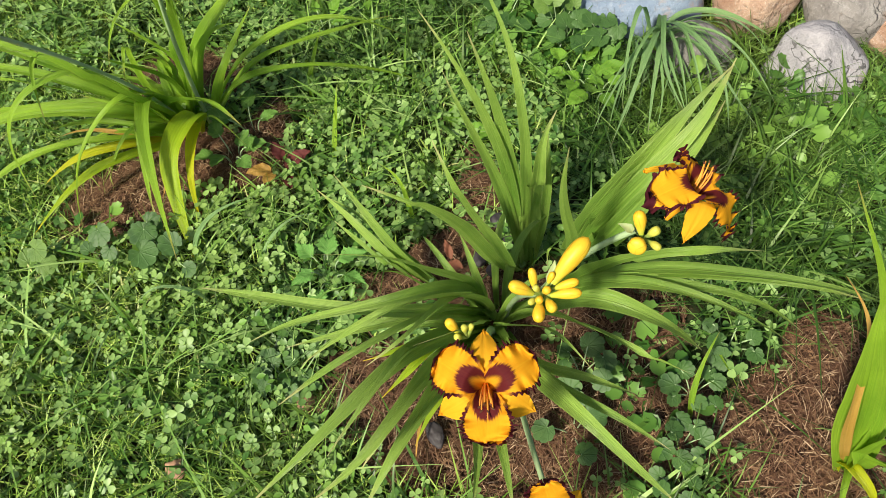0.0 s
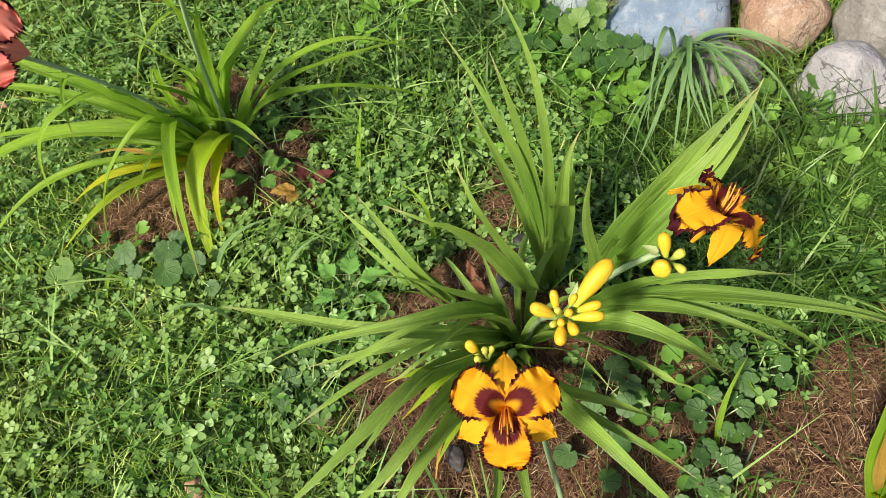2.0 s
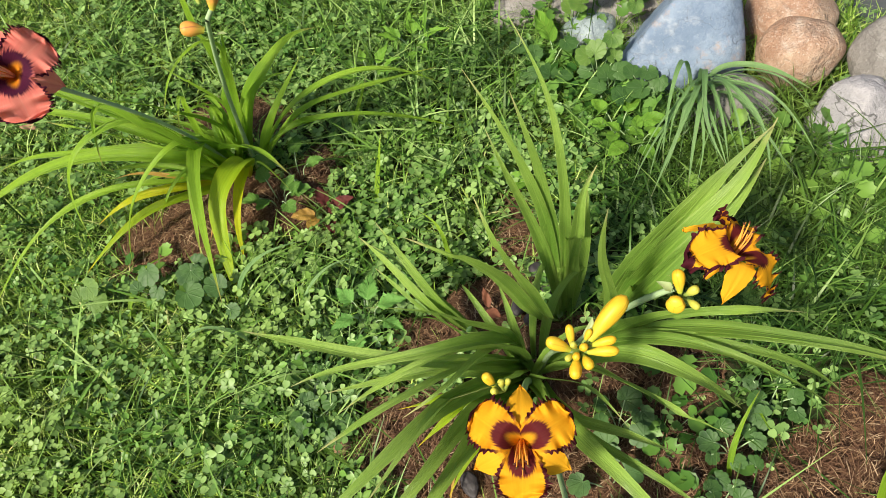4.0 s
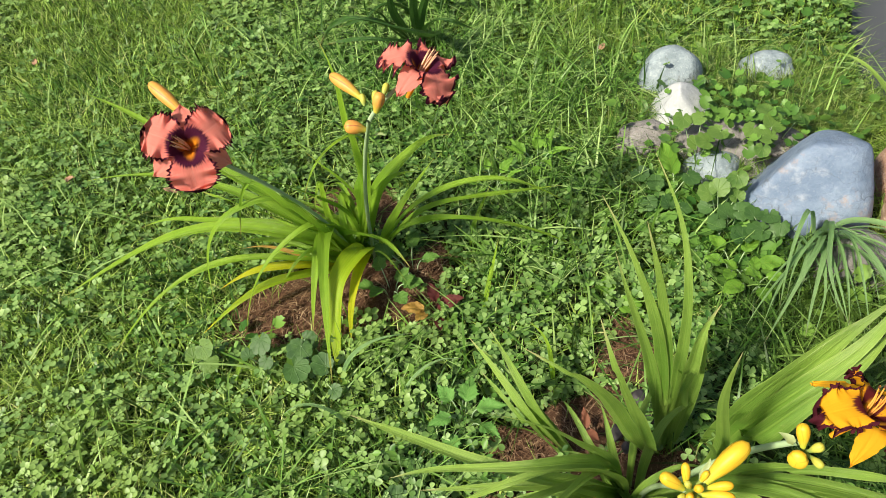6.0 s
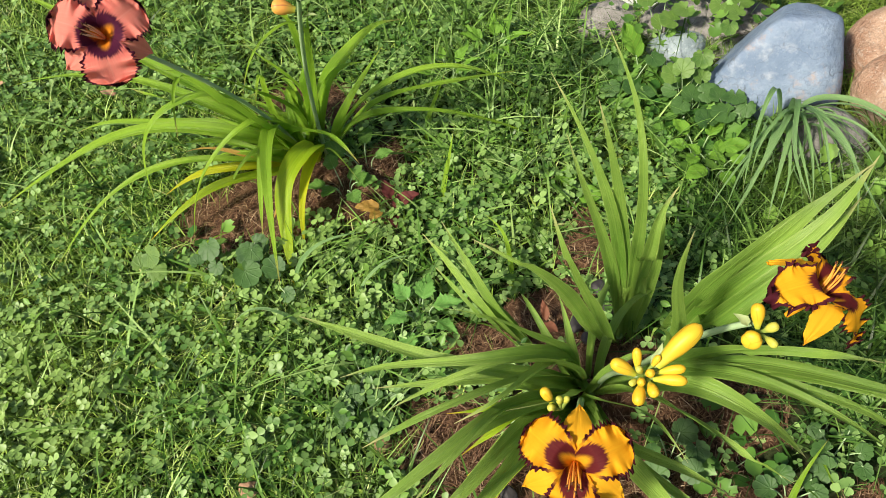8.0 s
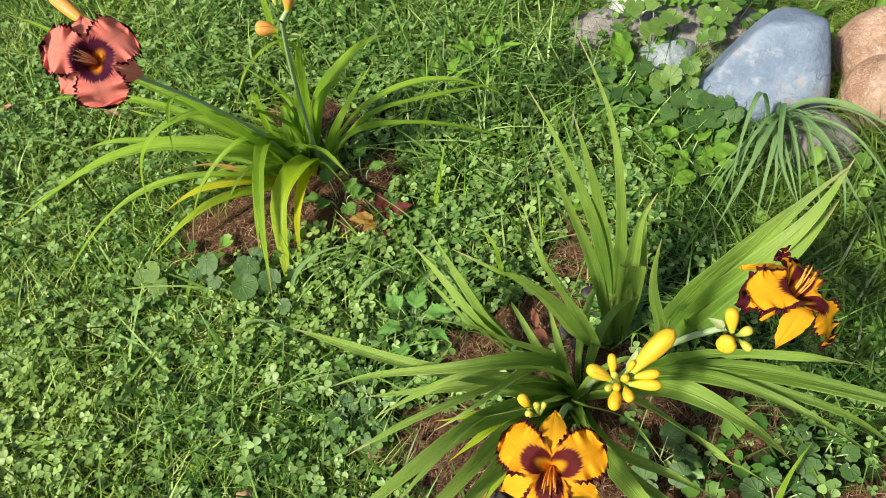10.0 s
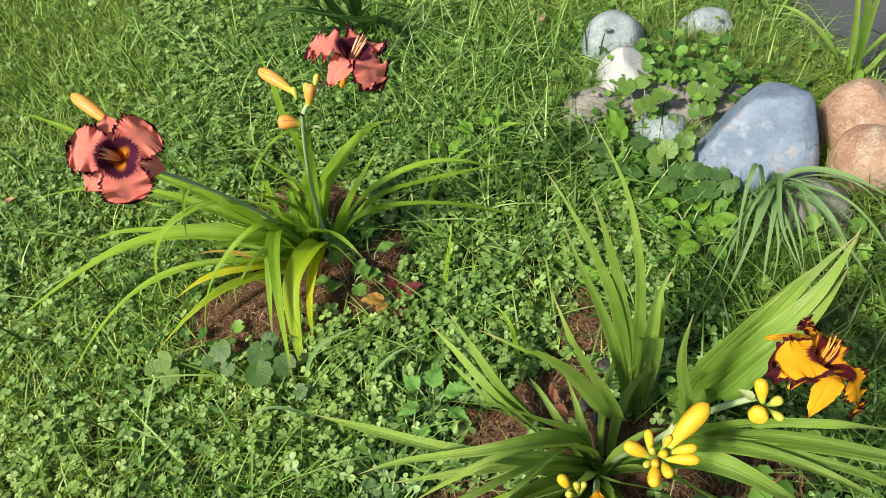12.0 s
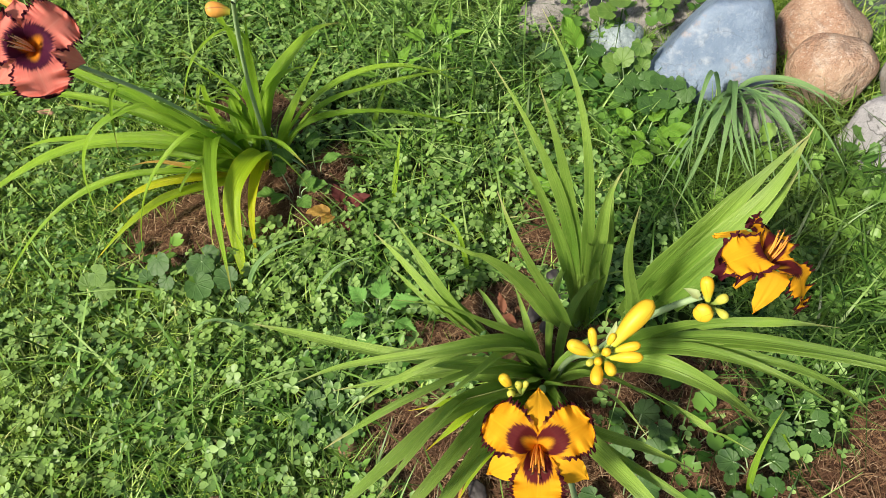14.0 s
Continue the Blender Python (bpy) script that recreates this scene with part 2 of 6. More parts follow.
golden_bud = bud_mat("golden_bud", (0.84, 0.44, 0.015), (0.82, 0.60, 0.05), (0.52, 0.58, 0.06), (0.60, 0.36, 0.02))
salmon_bud = bud_mat("salmon_bud", (0.78, 0.30, 0.07), (0.82, 0.48, 0.09), (0.56, 0.54, 0.06), (0.36, 0.09, 0.06))
green_bud = bud_mat("green_bud", (0.50, 0.52, 0.06), (0.62, 0.60, 0.12), (0.26, 0.36, 0.08), (0.40, 0.42, 0.05))
scape_mat = plain_mat("scape", (0.27, 0.40, 0.18), (0.40, 0.52, 0.30), 0.45, 40.0)
bract_mat = plain_mat("bract", (0.28, 0.38, 0.14), (0.45, 0.50, 0.25), 0.5, 60.0, 0.2)

m = Mat("soil", 0.95, 0.2)
place = m.n("SeparateXYZ")
m.t.links.new(m.n("TexCoord").outputs["Object"], place.inputs[0])
px, py = place.outputs[0], place.outputs[1]
out = m.math("SUBTRACT", m.math("MULTIPLY_ADD", py, -0.85, -0.62), px)
for other in (m.math("SUBTRACT", py, 2.75), m.math("SUBTRACT", 0.15, py), m.math("SUBTRACT", px, 1.25), m.math("SUBTRACT", -2.5, px)):
    out = m.math("MAXIMUM", out, other)
near = m.mix(m.step(m.noise(14.0), 0.35, 0.65), (0.026, 0.055, 0.012), (0.036, 0.032, 0.016))
turf = m.mix(m.noise(40.0, 6.0, 0.7), (0.026, 0.066, 0.012), (0.080, 0.150, 0.026))
m.colour(m.mix(m.step(out, -0.06, 0.08), near, turf)).bump(m.noise(90.0, 6.0), 0.8, 0.008)
soil_mat = m.m
m = Mat("mulch", 0.95, 0.2)
c = m.mix(m.step(m.noise(25.0, 5.0), 0.35, 0.65), (0.036, 0.018, 0.012), (0.115, 0.060, 0.034))
c = m.mix(m.step(m.noise(160.0, 3.0, 0.6), 0.50, 0.68, 0.0, 0.55), c, (0.40, 0.23, 0.12))
m.colour(c).bump(m.noise(130.0, 6.0, 0.7), 0.9, 0.006)
mulch_mat = m.m


def stone_mat(name, a, b, pale, stain, grain=90.0, crack=0.5, cell=6.0, relief=0.55, smear=0.6, speck=0.5, veins=0.0):
    """Weathered stone: clouds of two tones, pale smears, brown stains and fine dark cracks."""
    m = Mat(name, 0.66, 0.4)
    c = m.mix(m.step(m.noise(9.0, 6.0, 0.62), 0.36, 0.64), a, b)
    c = m.mix(m.step(m.noise(1.0, 5.0, 0.6, "Object", (22.0, 9.0, 34.0)), 0.52, 0.72, 0.0, smear), c, pale)
    c = m.mix(m.step(m.noise(grain, 4.0, 0.75), 0.50, 0.66, 0.0, 0.55), c, a)
    c = m.mix(m.step(m.noise(14.0, 7.0, 0.7), 0.55, 0.68, 0.0, 0.85), c, stain)
    c = m.mix(m.step(m.noise(grain * 2.2, 3.0, 0.8), 0.56, 0.66, 0.0, speck), c, pale)
    c = m.mix(m.step(m.noise(1.0, 6.0, 0.65, "Object", (60.0, 14.0, 18.0)), 0.60, 0.68, 0.0, 0.9 * crack), c, (0.07, 0.07, 0.065))
    v = m.n("TexVoronoi")
    v.feature = "DISTANCE_TO_EDGE"
    v.inputs["Scale"].default_value = cell
    warp = m.n("VectorMath")
    warp.operation = "ADD"
    nz = m.n("TexNoise")
    nz.inputs["Scale"].default_value, nz.inputs["Detail"].default_value = 11.0, 5.0
    half = m.n("VectorMath")
    half.operation = "SCALE"
    half.inputs["Scale"].default_value = 0.25
    m.t.links.new(m.n("TexCoord").outputs["Object"], nz.inputs["Vector"])
    m.t.links.new(nz.outputs["Color"], half.inputs[0])
    m.t.links.new(m.n("TexCoord").outputs["Object"], warp.inputs[0])
    m.t.links.new(half.outputs[0], warp.inputs[1])
    m.t.links.new(warp.outputs[0], v.inputs["Vector"])
    line = m.math("MULTIPLY", m.step(v.outputs["Distance"], 0.0, 0.022, 1.0, 0.0), m.step(m.noise(7.0, 2.0), 0.50, 0.62))
    c = m.mix(m.math("MULTIPLY", line, crack), c, (0.05, 0.045, 0.04))
    seam = m.step(m.math("ABSOLUTE", m.math("SUBTRACT", m.noise(1.0, 4.0, 0.5, "Object", (11.0, 7.0, 17.0)), 0.47)), 0.0, 0.013, 1.0, 0.0)
    c = m.mix(m.math("MULTIPLY", seam, veins), c, (0.06, 0.058, 0.055))
    h = m.math("ADD", m.noise(20.0, 8.0, 0.62), m.math("MULTIPLY", m.noise(grain * 1.2, 4.0, 0.65), 0.6))
    m.colour(c).bump(m.math("SUBTRACT", h, m.math("MULTIPLY", line, crack * 0.6)), relief, 0.010)
    return m.m


blue_stone = stone_mat("blue_stone", (0.140, 0.195, 0.290), (0.245, 0.310, 0.415), (0.42, 0.45, 0.51), (0.33, 0.265, 0.24), 60.0, 0.45, 4.0, 0.50, 0.65, 0.15, 0.20)
brown_stone = stone_mat("brown_stone", (0.33, 0.190, 0.125), (0.52, 0.370, 0.270), (0.64, 0.55, 0.48), (0.26, 0.140, 0.095), 100.0, 0.35, 7.0, 1.0, 0.6, 0.7, 0.25)
white_stone = stone_mat("white_stone", (0.27, 0.26, 0.275), (0.41, 0.39, 0.41), (0.52, 0.50, 0.52), (0.30, 0.24, 0.225), 60.0, 0.85, 9.0, 0.9, 0.7, 0.2, 0.85)
pink_stone = stone_mat("pink_stone", (0.185, 0.170, 0.160), (0.300, 0.280, 0.265), (0.43, 0.415, 0.40), (0.22, 0.145, 0.10), 70.0, 0.6, 8.0, 0.8, 0.6, 0.3, 0.35)
grey_stone = stone_mat("grey_stone", (0.200, 0.250, 0.275), (0.340, 0.400, 0.425), (0.50, 0.55, 0.57), (0.10, 0.11, 0.10), 80.0, 0.5, 7.0)
pale_stone = stone_mat("pale_stone", (0.42, 0.44, 0.45), (0.56, 0.57, 0.58), (0.64, 0.65, 0.65), (0.36, 0.34, 0.31), 80.0, 0.15, 7.0, 0.3)
pebble_mat = plain_mat("pebble", (0.30, 0.16, 0.09), (0.44, 0.27, 0.17), 0.7, 60.0)

m = Mat("water", 0.06, 0.5)
m.colour((0.085, 0.090, 0.096)).bump(m.noise(9.0, 2.0), 0.05, 0.01)
m.b.inputs["IOR"].default_value = 1.33
water_mat = m.m


# ---- building helpers ----
def mesh(name, verts, faces, material, uvs=None):
    """A smooth mesh from points and faces of one size; uvs: one pair a point."""
    me = bpy.data.meshes.new(name)
    verts, faces = np.asarray(verts, np.float32).reshape(-1, 3), np.asarray(faces, np.int32)
    k = faces.shape[1]
    me.vertices.add(len(verts)), me.loops.add(faces.size), me.polygons.add(len(faces))
    me.vertices.foreach_set("co", verts.ravel())
    me.loops.foreach_set("vertex_index", faces.ravel())
    me.polygons.foreach_set("loop_start", np.arange(0, faces.size, k, dtype=np.int32))
    me.polygons.foreach_set("use_smooth", np.ones(len(faces), bool))
    if uvs is not None:
        me.uv_layers.new(name="UVMap").data.foreach_set("uv", np.asarray(uvs, np.float32)[faces.ravel()].ravel())
    me.update(calc_edges=True)
    me.validate()
    me.materials.append(material)
    return me


def part(name, me, parent, label=""):
    ob = new(name, me)
    ob.parent = parent
    return tagged(ob, label) if label else ob


def thing(name, label, category, x, y, z=0.0, group=""):
    ob = new(name)
    ob.location = (x, y, z)
    ob.empty_display_size = 0.05
    bpy.context.view_layer.update()
    return tagged(ob, label, category, group)


def local(parent, pts):
    return np.asarray(pts, float) - np.array(parent.location)


def grid_faces(rows, cols):
    i = np.arange(rows - 1)[:, None] * cols + np.arange(cols - 1)[None, :]
    return np.stack([i, i + 1, i + cols + 1, i + cols], -1).reshape(-1, 4)


def unit(v):
    v = np.asarray(v, float)
    return v / max(1e-9, np.linalg.norm(v))


def bezier(pts, s):
    s = np.asarray(s)[:, None]
    p = [np.asarray(q, float) for q in pts]
    if len(p) == 3:
        return (1 - s) ** 2 * p[0] + 2 * s * (1 - s) * p[1] + s * s * p[2]
    return (1 - s) ** 3 * p[0] + 3 * s * (1 - s) ** 2 * p[1] + 3 * s * s * (1 - s) * p[2] + s ** 3 * p[3]


def tube(path, radii, sides=8):
    """Points and faces of a tube along a path."""
    path, radii = np.asarray(path, float), np.broadcast_to(radii, len(path))
    tang = np.gradient(path, axis=0)
    ref = np.array([0.13, 0.21, 0.97]) if abs(unit(tang[0])[2]) < 0.9 else np.array([0.97, 0.2, 0.1])
    rings = []
    for p, d, r in zip(path, tang, radii):
        d = unit(d)
        a = unit(np.cross(d, ref))
        b = np.cross(d, a)
        th = np.linspace(0, 2 * np.pi, sides, endpoint=False)[:, None]
        rings.append(p + r * (np.cos(th) * a + np.sin(th) * b))
    n = len(path)
    i, j = np.meshgrid(np.arange(n - 1), np.arange(sides), indexing="ij")
    k = (j + 1) % sides
    return np.concatenate(rings), np.stack([i * sides + j, i * sides + k, (i + 1) * sides + k, (i + 1) * sides + j], -1).reshape(-1, 4)


def ribbon(base, ctrl, tip, width, fold=0.35, twist=0.0, rows=22, seed=0, flat=None):
    """A long leaf: a V-shaped strip along a curve, narrow at the tip."""
    rng = np.random.default_rng(seed)
    s = np.linspace(0, 1, rows)
    mid = bezier((base, ctrl, tip), s)
    tang = np.gradient(mid, axis=0)
    if flat is None:
        flat = unit(np.array([tip[1] - base[1], base[0] - tip[0], 0.0]) + 1e-6)
    prof = np.minimum(1, 0.6 + 1.4 * s) * np.clip(((1 - s) / 0.72).clip(0, 1) ** 0.95, 0.02, 1)
    phase, wob = rng.uniform(0, 6, 2), rng.uniform(0.6, 1.3)
    pts, uvs = [], []
    for i in range(rows):
        d = unit(tang[i])
        side = unit(flat - d * (flat @ d))
        up = np.cross(side, d)
        if up[2] < 0:
            up = -up
        a = twist * s[i] + 0.16 * math.sin(4 * s[i] * wob + phase[0])
        side, up = math.cos(a) * side + math.sin(a) * up, math.cos(a) * up - math.sin(a) * side
        for u in (-1, -0.55, 0, 0.55, 1):
            edge = 0.10 * math.sin(14 * s[i] * wob + phase[1] + 2 * u) * abs(u)
            pts.append(mid[i] + side * (u * width / 2 * prof[i]) + up * ((abs(u) * fold * (1 - 0.5 * s[i]) + edge) * width / 2 * prof[i]))
            uvs.append((u / 2 + 0.5, s[i]))
    return pts, grid_faces(rows, 5), uvs


leaf_count = [0]
WIDTH_OF = {"salmon_lily": 1.12, "golden_lily": 0.85}


def leaf(plant, bx, by, turn, reach, tip_z, mid_out, mid_z, bend, width, material=None, name="leaf", fold=0.75):
    """One long leaf of a plant: from its foot, turned to an azimuth, over a middle to its tip."""
    leaf_count[0] += 1
    u = np.array([math.cos(radians(turn)), math.sin(radians(turn)), 0])
    v = np.array([-u[1], u[0], 0])
    base = np.array([bx, by, 0.0])
    tip = base + u * reach + np.array([0, 0, tip_z])
    mid = base + u * reach * mid_out + v * bend + np.array([0, 0, mid_z])
    ctrl = 2 * mid - 0.5 * (base + tip)
    p, f, uv = ribbon(base, ctrl, tip, width * WIDTH_OF.get(plant.name, 0.9), fold * (1.0 + 0.45 * math.sin(leaf_count[0] * 1.7)), 0.35 * math.sin(leaf_count[0] * 2.4), seed=leaf_count[0], flat=np.array([0.97, 0.25, 0.0]) if tip_z > 0.28 else None)
    return part(name, mesh(name, local(plant, p), f, material or LEAF_OF[plant.name], uv), plant)


def spline(pts, rows):
    """A smooth curve through a few points, evenly stepped."""
    p = np.asarray(pts, float)
    t = np.concatenate([[0], np.cumsum(np.linalg.norm(np.diff(p, axis=0), axis=1))])
    n = len(p)
    a, r = np.eye(n), np.zeros((n, 3))
    for i in range(1, n - 1):
        h0, h1 = t[i] - t[i - 1], t[i + 1] - t[i]
        a[i, i - 1:i + 2] = h0, 2 * (h0 + h1), h1
        r[i] = 6 * ((p[i + 1] - p[i]) / h1 - (p[i] - p[i - 1]) / h0)
    m = np.linalg.solve(a, r)
    q = np.linspace(0, t[-1], rows)
    i = np.clip(np.searchsorted(t, q, side="right") - 1, 0, n - 2)
    h, u, v = (t[i + 1] - t[i])[:, None], (t[i + 1] - q)[:, None], (q - t[i])[:, None]
    return (m[i] * u ** 3 + m[i + 1] * v ** 3) / (6 * h) + (p[i] / h - m[i] * h / 6) * u + (p[i + 1] / h - m[i + 1] * h / 6) * v


def blade(plant, width, foot, *via, material=None, facing=False, rows=34):
    """One strap leaf from its foot on the ground through the points it arches over to its tip: keeled, waved at the edges and slowly tapered."""
    leaf_count[0] += 1
    k = leaf_count[0]
    rng = np.random.default_rng(900 + k)
    s = np.linspace(0, 1, rows)
    mid = spline(((foot[0] + rng.uniform(-0.008, 0.008), foot[1] + rng.uniform(-0.008, 0.008), -0.004), *via), rows)
    tang = np.gradient(mid, axis=0)
    run = mid[-1] - mid[0]
    facing = facing or run[2] > 0.75 * math.hypot(run[0], run[1])
    yaw = rng.uniform(-0.50, 0.10)
    flat = np.array([math.cos(yaw), math.sin(yaw), 0.0]) if facing else unit((run[1], -run[0], 0.0))
    taper = np.clip((s - 0.30) / 0.70, 0, 1)
    prof = np.minimum(1, (0.36 if facing else 0.52) + 1.5 * s) * np.clip(1 - taper ** 1.45, 0.0, 1) ** 0.95
    prof = np.maximum(prof, 0.025)
    fold, turn = 0.75 * rng.uniform(0.45, 1.45), rng.uniform(-0.45, 0.45) * (0.4 if facing else 1.0)
    ph, wob = rng.uniform(0, 6.3, 4), rng.uniform(0.7, 1.4)
    pts, uvs = [], []
    for i in range(rows):
        d = unit(tang[i])
        side = unit(flat - d * (flat @ d))
        up = np.cross(side, d)
        if up[2] < 0:
            up = -up
        a = turn * s[i] + (0.10 if facing else 0.20) * math.sin(4 * s[i] * wob + ph[0])
        side, up = math.cos(a) * side + math.sin(a) * up, math.cos(a) * up - math.sin(a) * side
        w = width * (0.54 if facing else 0.50) * prof[i]
        for u in (-1, -0.7, -0.35, 0, 0.35, 0.7, 1):
            edge = 0.13 * abs(u) * math.sin(11 * s[i] * wob + ph[1] + 2.4 * u) + 0.05 * abs(u) * math.sin(27 * s[i] * wob + ph[2] + u)
            keel = fold * (1 - 0.35 * s[i]) * (abs(u) - 0.35 * u * u)
            pts.append(mid[i] + side * u * w * (1 + 0.04 * math.sin(17 * s[i] + ph[3])) + up * (keel + edge) * w)
            uvs.append((u / 2 + 0.5, s[i]))
    return part("leaf", mesh("leaf", local(plant, pts), grid_faces(rows, 7), material or LEAF_OF[plant.name], uvs), plant)


def blob(name, centre, radii, turn, seed, material, label, rough=0.10, cuts=(), category="stone", lean=0.0):
    """A boulder: a ball that is dented by noise and cut by flat faces."""
    bm = bmesh.new()
    bmesh.ops.create_icosphere(bm, subdivisions=5, radius=1.0)
    off = Vector((seed * 3.7, seed * 1.3, seed * 2.1))
    for q in bm.verts:
        d = q.co.normalized()
        r = 1 + rough * 1.6 * noise.fractal(d * 1.1 + off, 1.0, 2.0, 3) + rough * 0.35 * noise.fractal(d * 4 + off, 1.0, 2.0, 4)
        p = d * r
        for nx, ny, nz, k in cuts:
            n = Vector((nx, ny, nz)).normalized()
            over = p.dot(n) - k
            if over > 0:
                p = p - n * over * 0.92
        q.co = Vector((p.x * radii[0] + lean * p.z * radii[2], p.y * radii[1], p.z * radii[2]))
    for k in range(9):
        bmesh.ops.smooth_vert(bm, verts=bm.verts, factor=0.5, use_axis_x=True, use_axis_y=True, use_axis_z=True)
    for q in bm.verts:
        d = q.co.normalized()
        q.co *= 1 + rough * 0.14 * noise.fractal(d * 9 + off, 1.0, 2.0, 4)
    for fc in bm.faces:
        fc.smooth = True
    me = bpy.data.meshes.new(name)
    bm.to_mesh(me)
    bm.free()
    me.materials.append(material)
    ob = new(name, me)
    ob.matrix_world = pose(*centre, *turn)
    return tagged(ob, label, category)


# ---- ground, pond ----
POND = (1.57, 2.02, 0.90)


def ground_z(x, y):
    """Height of the soil: gently uneven, falling into the pond."""
    x, y = np.asarray(x, float), np.asarray(y, float)
    z = 0.008 * np.sin(x * 5.1 + 1.0) * np.cos(y * 4.3) + 0.006 * np.sin(x * 11 + y * 7)
    d = np.hypot(x - POND[0], y - POND[1]) + 0.03 * np.sin(9 * np.arctan2(y - POND[1], x - POND[0]))
    k = np.clip((POND[2] + 0.08 - d) / 0.22, 0, 1)
    return z - 0.30 * k * k * (3 - 2 * k)


xs = np.concatenate([[-60, -25, -10, -5, -3.4], np.arange(-2.7, 2.8, 0.025), [3.4, 5, 10, 25, 60]])
ys = np.concatenate([[-60, -25, -10, -4, -1.5], np.arange(-0.5, 3.4, 0.025), [4, 6, 10, 25, 60]])
gx, gy = np.meshgrid(xs, ys)
ground = new("ground", mesh("ground", np.stack([gx, gy, ground_z(gx, gy)], -1), grid_faces(len(ys), len(xs)), soil_mat))
tagged(ground, "garden soil under lawn, clover and weeds", "ground", kind="structure")
a = np.linspace(0, 2 * np.pi, 64, endpoint=False)
ring = np.stack([POND[0] + 1.0 * np.cos(a), POND[1] + 1.0 * np.sin(a), -0.06 + 0 * a], -1)
inner = np.stack([POND[0] + 0.0005 * np.cos(a), POND[1] + 0.0005 * np.sin(a), -0.06 + 0 * a], -1)
i = np.arange(64)
water = new("water", mesh("water", np.concatenate([ring, inner]), np.stack([i, (i + 1) % 64, 64 + (i + 1) % 64, 64 + i], -1), water_mat))
tagged(water, "still grey water of a small garden pond", "water", kind="structure")

# bare patches: x, y, half length, half width, turn
PATCHES = [(-0.53, 0.99, 0.15, 0.10, 20), (-0.50, 1.28, 0.12, 0.08, 0), (-0.315, 1.115, 0.05, 0.085, -20), (-0.42, 1.05, 0.14, 0.09, 0),
           (0.02, 0.80, 0.10, 0.05, 30), (0.11, 0.93, 0.06, 0.05, 20), (-0.06, 0.745, 0.06, 0.05, 0), (0.12, 0.50, 0.22, 0.11, -5),
           (0.525, 0.45, 0.115, 0.11, 60), (0.31, 0.49, 0.11, 0.08, 10), (-0.10, 0.58, 0.09, 0.07, 30), (0.60, 0.59, 0.05, 0.06, 0), (0.30, 0.66, 0.10, 0.06, 0), (0.13, 0.70, 0.12, 0.08, 0), (0.09, 1.005, 0.025, 0.02, 0)]


def patch_depth(x, y):
    """How deep a place lies inside a bare patch: 1 in the middle, 0 at the rim."""
    best = np.full(np.shape(x), -1.0)
    for px, py, pa, pb, pt in PATCHES:
        c, s = math.cos(radians(pt)), math.sin(radians(pt))
        u, v = ((x - px) * c + (y - py) * s) / pa, (-(x - px) * s + (y - py) * c) / pb
        best = np.maximum(best, 1 - np.hypot(u, v) * (1 + 0.15 * np.sin(5 * np.arctan2(v, u) + px * 40)))
    return best


rng = np.random.default_rng(5)
for k, (px, py, pa, pb, pt) in enumerate(PATCHES):
    mound = thing("mulch_mound", "low mound of reddish brown dry straw mulch", "mulch", px, py, 0.0, "mulch mounds round the lilies")
    rr, th = np.meshgrid(np.linspace(0.001, 1.25, 16), np.linspace(0, 2 * np.pi, 40), indexing="ij")
    c, s = math.cos(radians(pt)), math.sin(radians(pt))
    edge = 1 + 0.10 * np.sin(3 * th + k) + 0.07 * np.sin(7 * th + 2 * k)
    u, v = rr * edge * pa * np.cos(th), rr * edge * pb * np.sin(th)
    x, y = u * c - v * s, u * s + v * c
    hump = np.clip(1 - rr / 1.2, -0.1, 1)
    z = ground_z(x + px, y + py) + 0.030 * np.sqrt(np.clip(hump, 0, 1)) - 0.006 + np.where(hump < 0, hump * 0.15, 0)
    z = z + 0.004 * np.sin(x * 130 + k) * np.cos(y * 110) * (hump > 0)
    part("soil", mesh("soil", np.stack([x, y, z], -1), grid_faces(16, 40), mulch_mat), mound)
    n = int(56000 * pa * pb * 3.14) + 60
    r, t = np.sqrt(rng.uniform(0, 1.15, n)), rng.uniform(0, 2 * np.pi, n)
    u, v = r * pa * np.cos(t), r * pb * np.sin(t)
    x, y = u * c - v * s, u * s + v * c
    z = ground_z(x + px, y + py) + 0.030 * np.sqrt(np.clip(1 - r / 1.2, 0, 1)) - 0.003 + rng.uniform(0, 0.006, n)
    az, ln, tl = rng.uniform(0, 6.3, n), rng.uniform(0.006, 0.036, n) * rng.uniform(0.4, 1.3, n), rng.normal(0, 0.16, n)
    d = np.stack([np.cos(az), np.sin(az), tl], -1) * ln[:, None]
    w = np.stack([-np.sin(az), np.cos(az), 0 * az], -1) * rng.uniform(0.0003, 0.0008, n)[:, None]
    p = np.stack([x, y, z], -1)
    bow = np.stack([0 * z, 0 * z, rng.uniform(0, 0.004, n)], -1)
    quad = np.stack([p - w, p + w, p + d / 2 + w + bow, p + d / 2 - w + bow, p + d + w * 0.6, p + d - w * 0.6], 1)
    b = np.arange(n)[:, None] * 6
    tagged(part("straw", mesh("straw", quad, np.concatenate([b + [0, 1, 2, 3], b + [3, 2, 4, 5]]), straw_mat), mound, "dry straw-coloured grass clippings"), kind="stuff")


# ---- stones round the pond ----
STONES = []


def boulder(centre, radii, turn, seed, material, label, rough=0.10, cuts=(), lean=0.0):
    STONES.append((centre[0], centre[1], max(radii[0], radii[1]) * 0.9))
    return blob("boulder", centre, radii, turn, seed, material, label, rough, cuts, lean=lean)


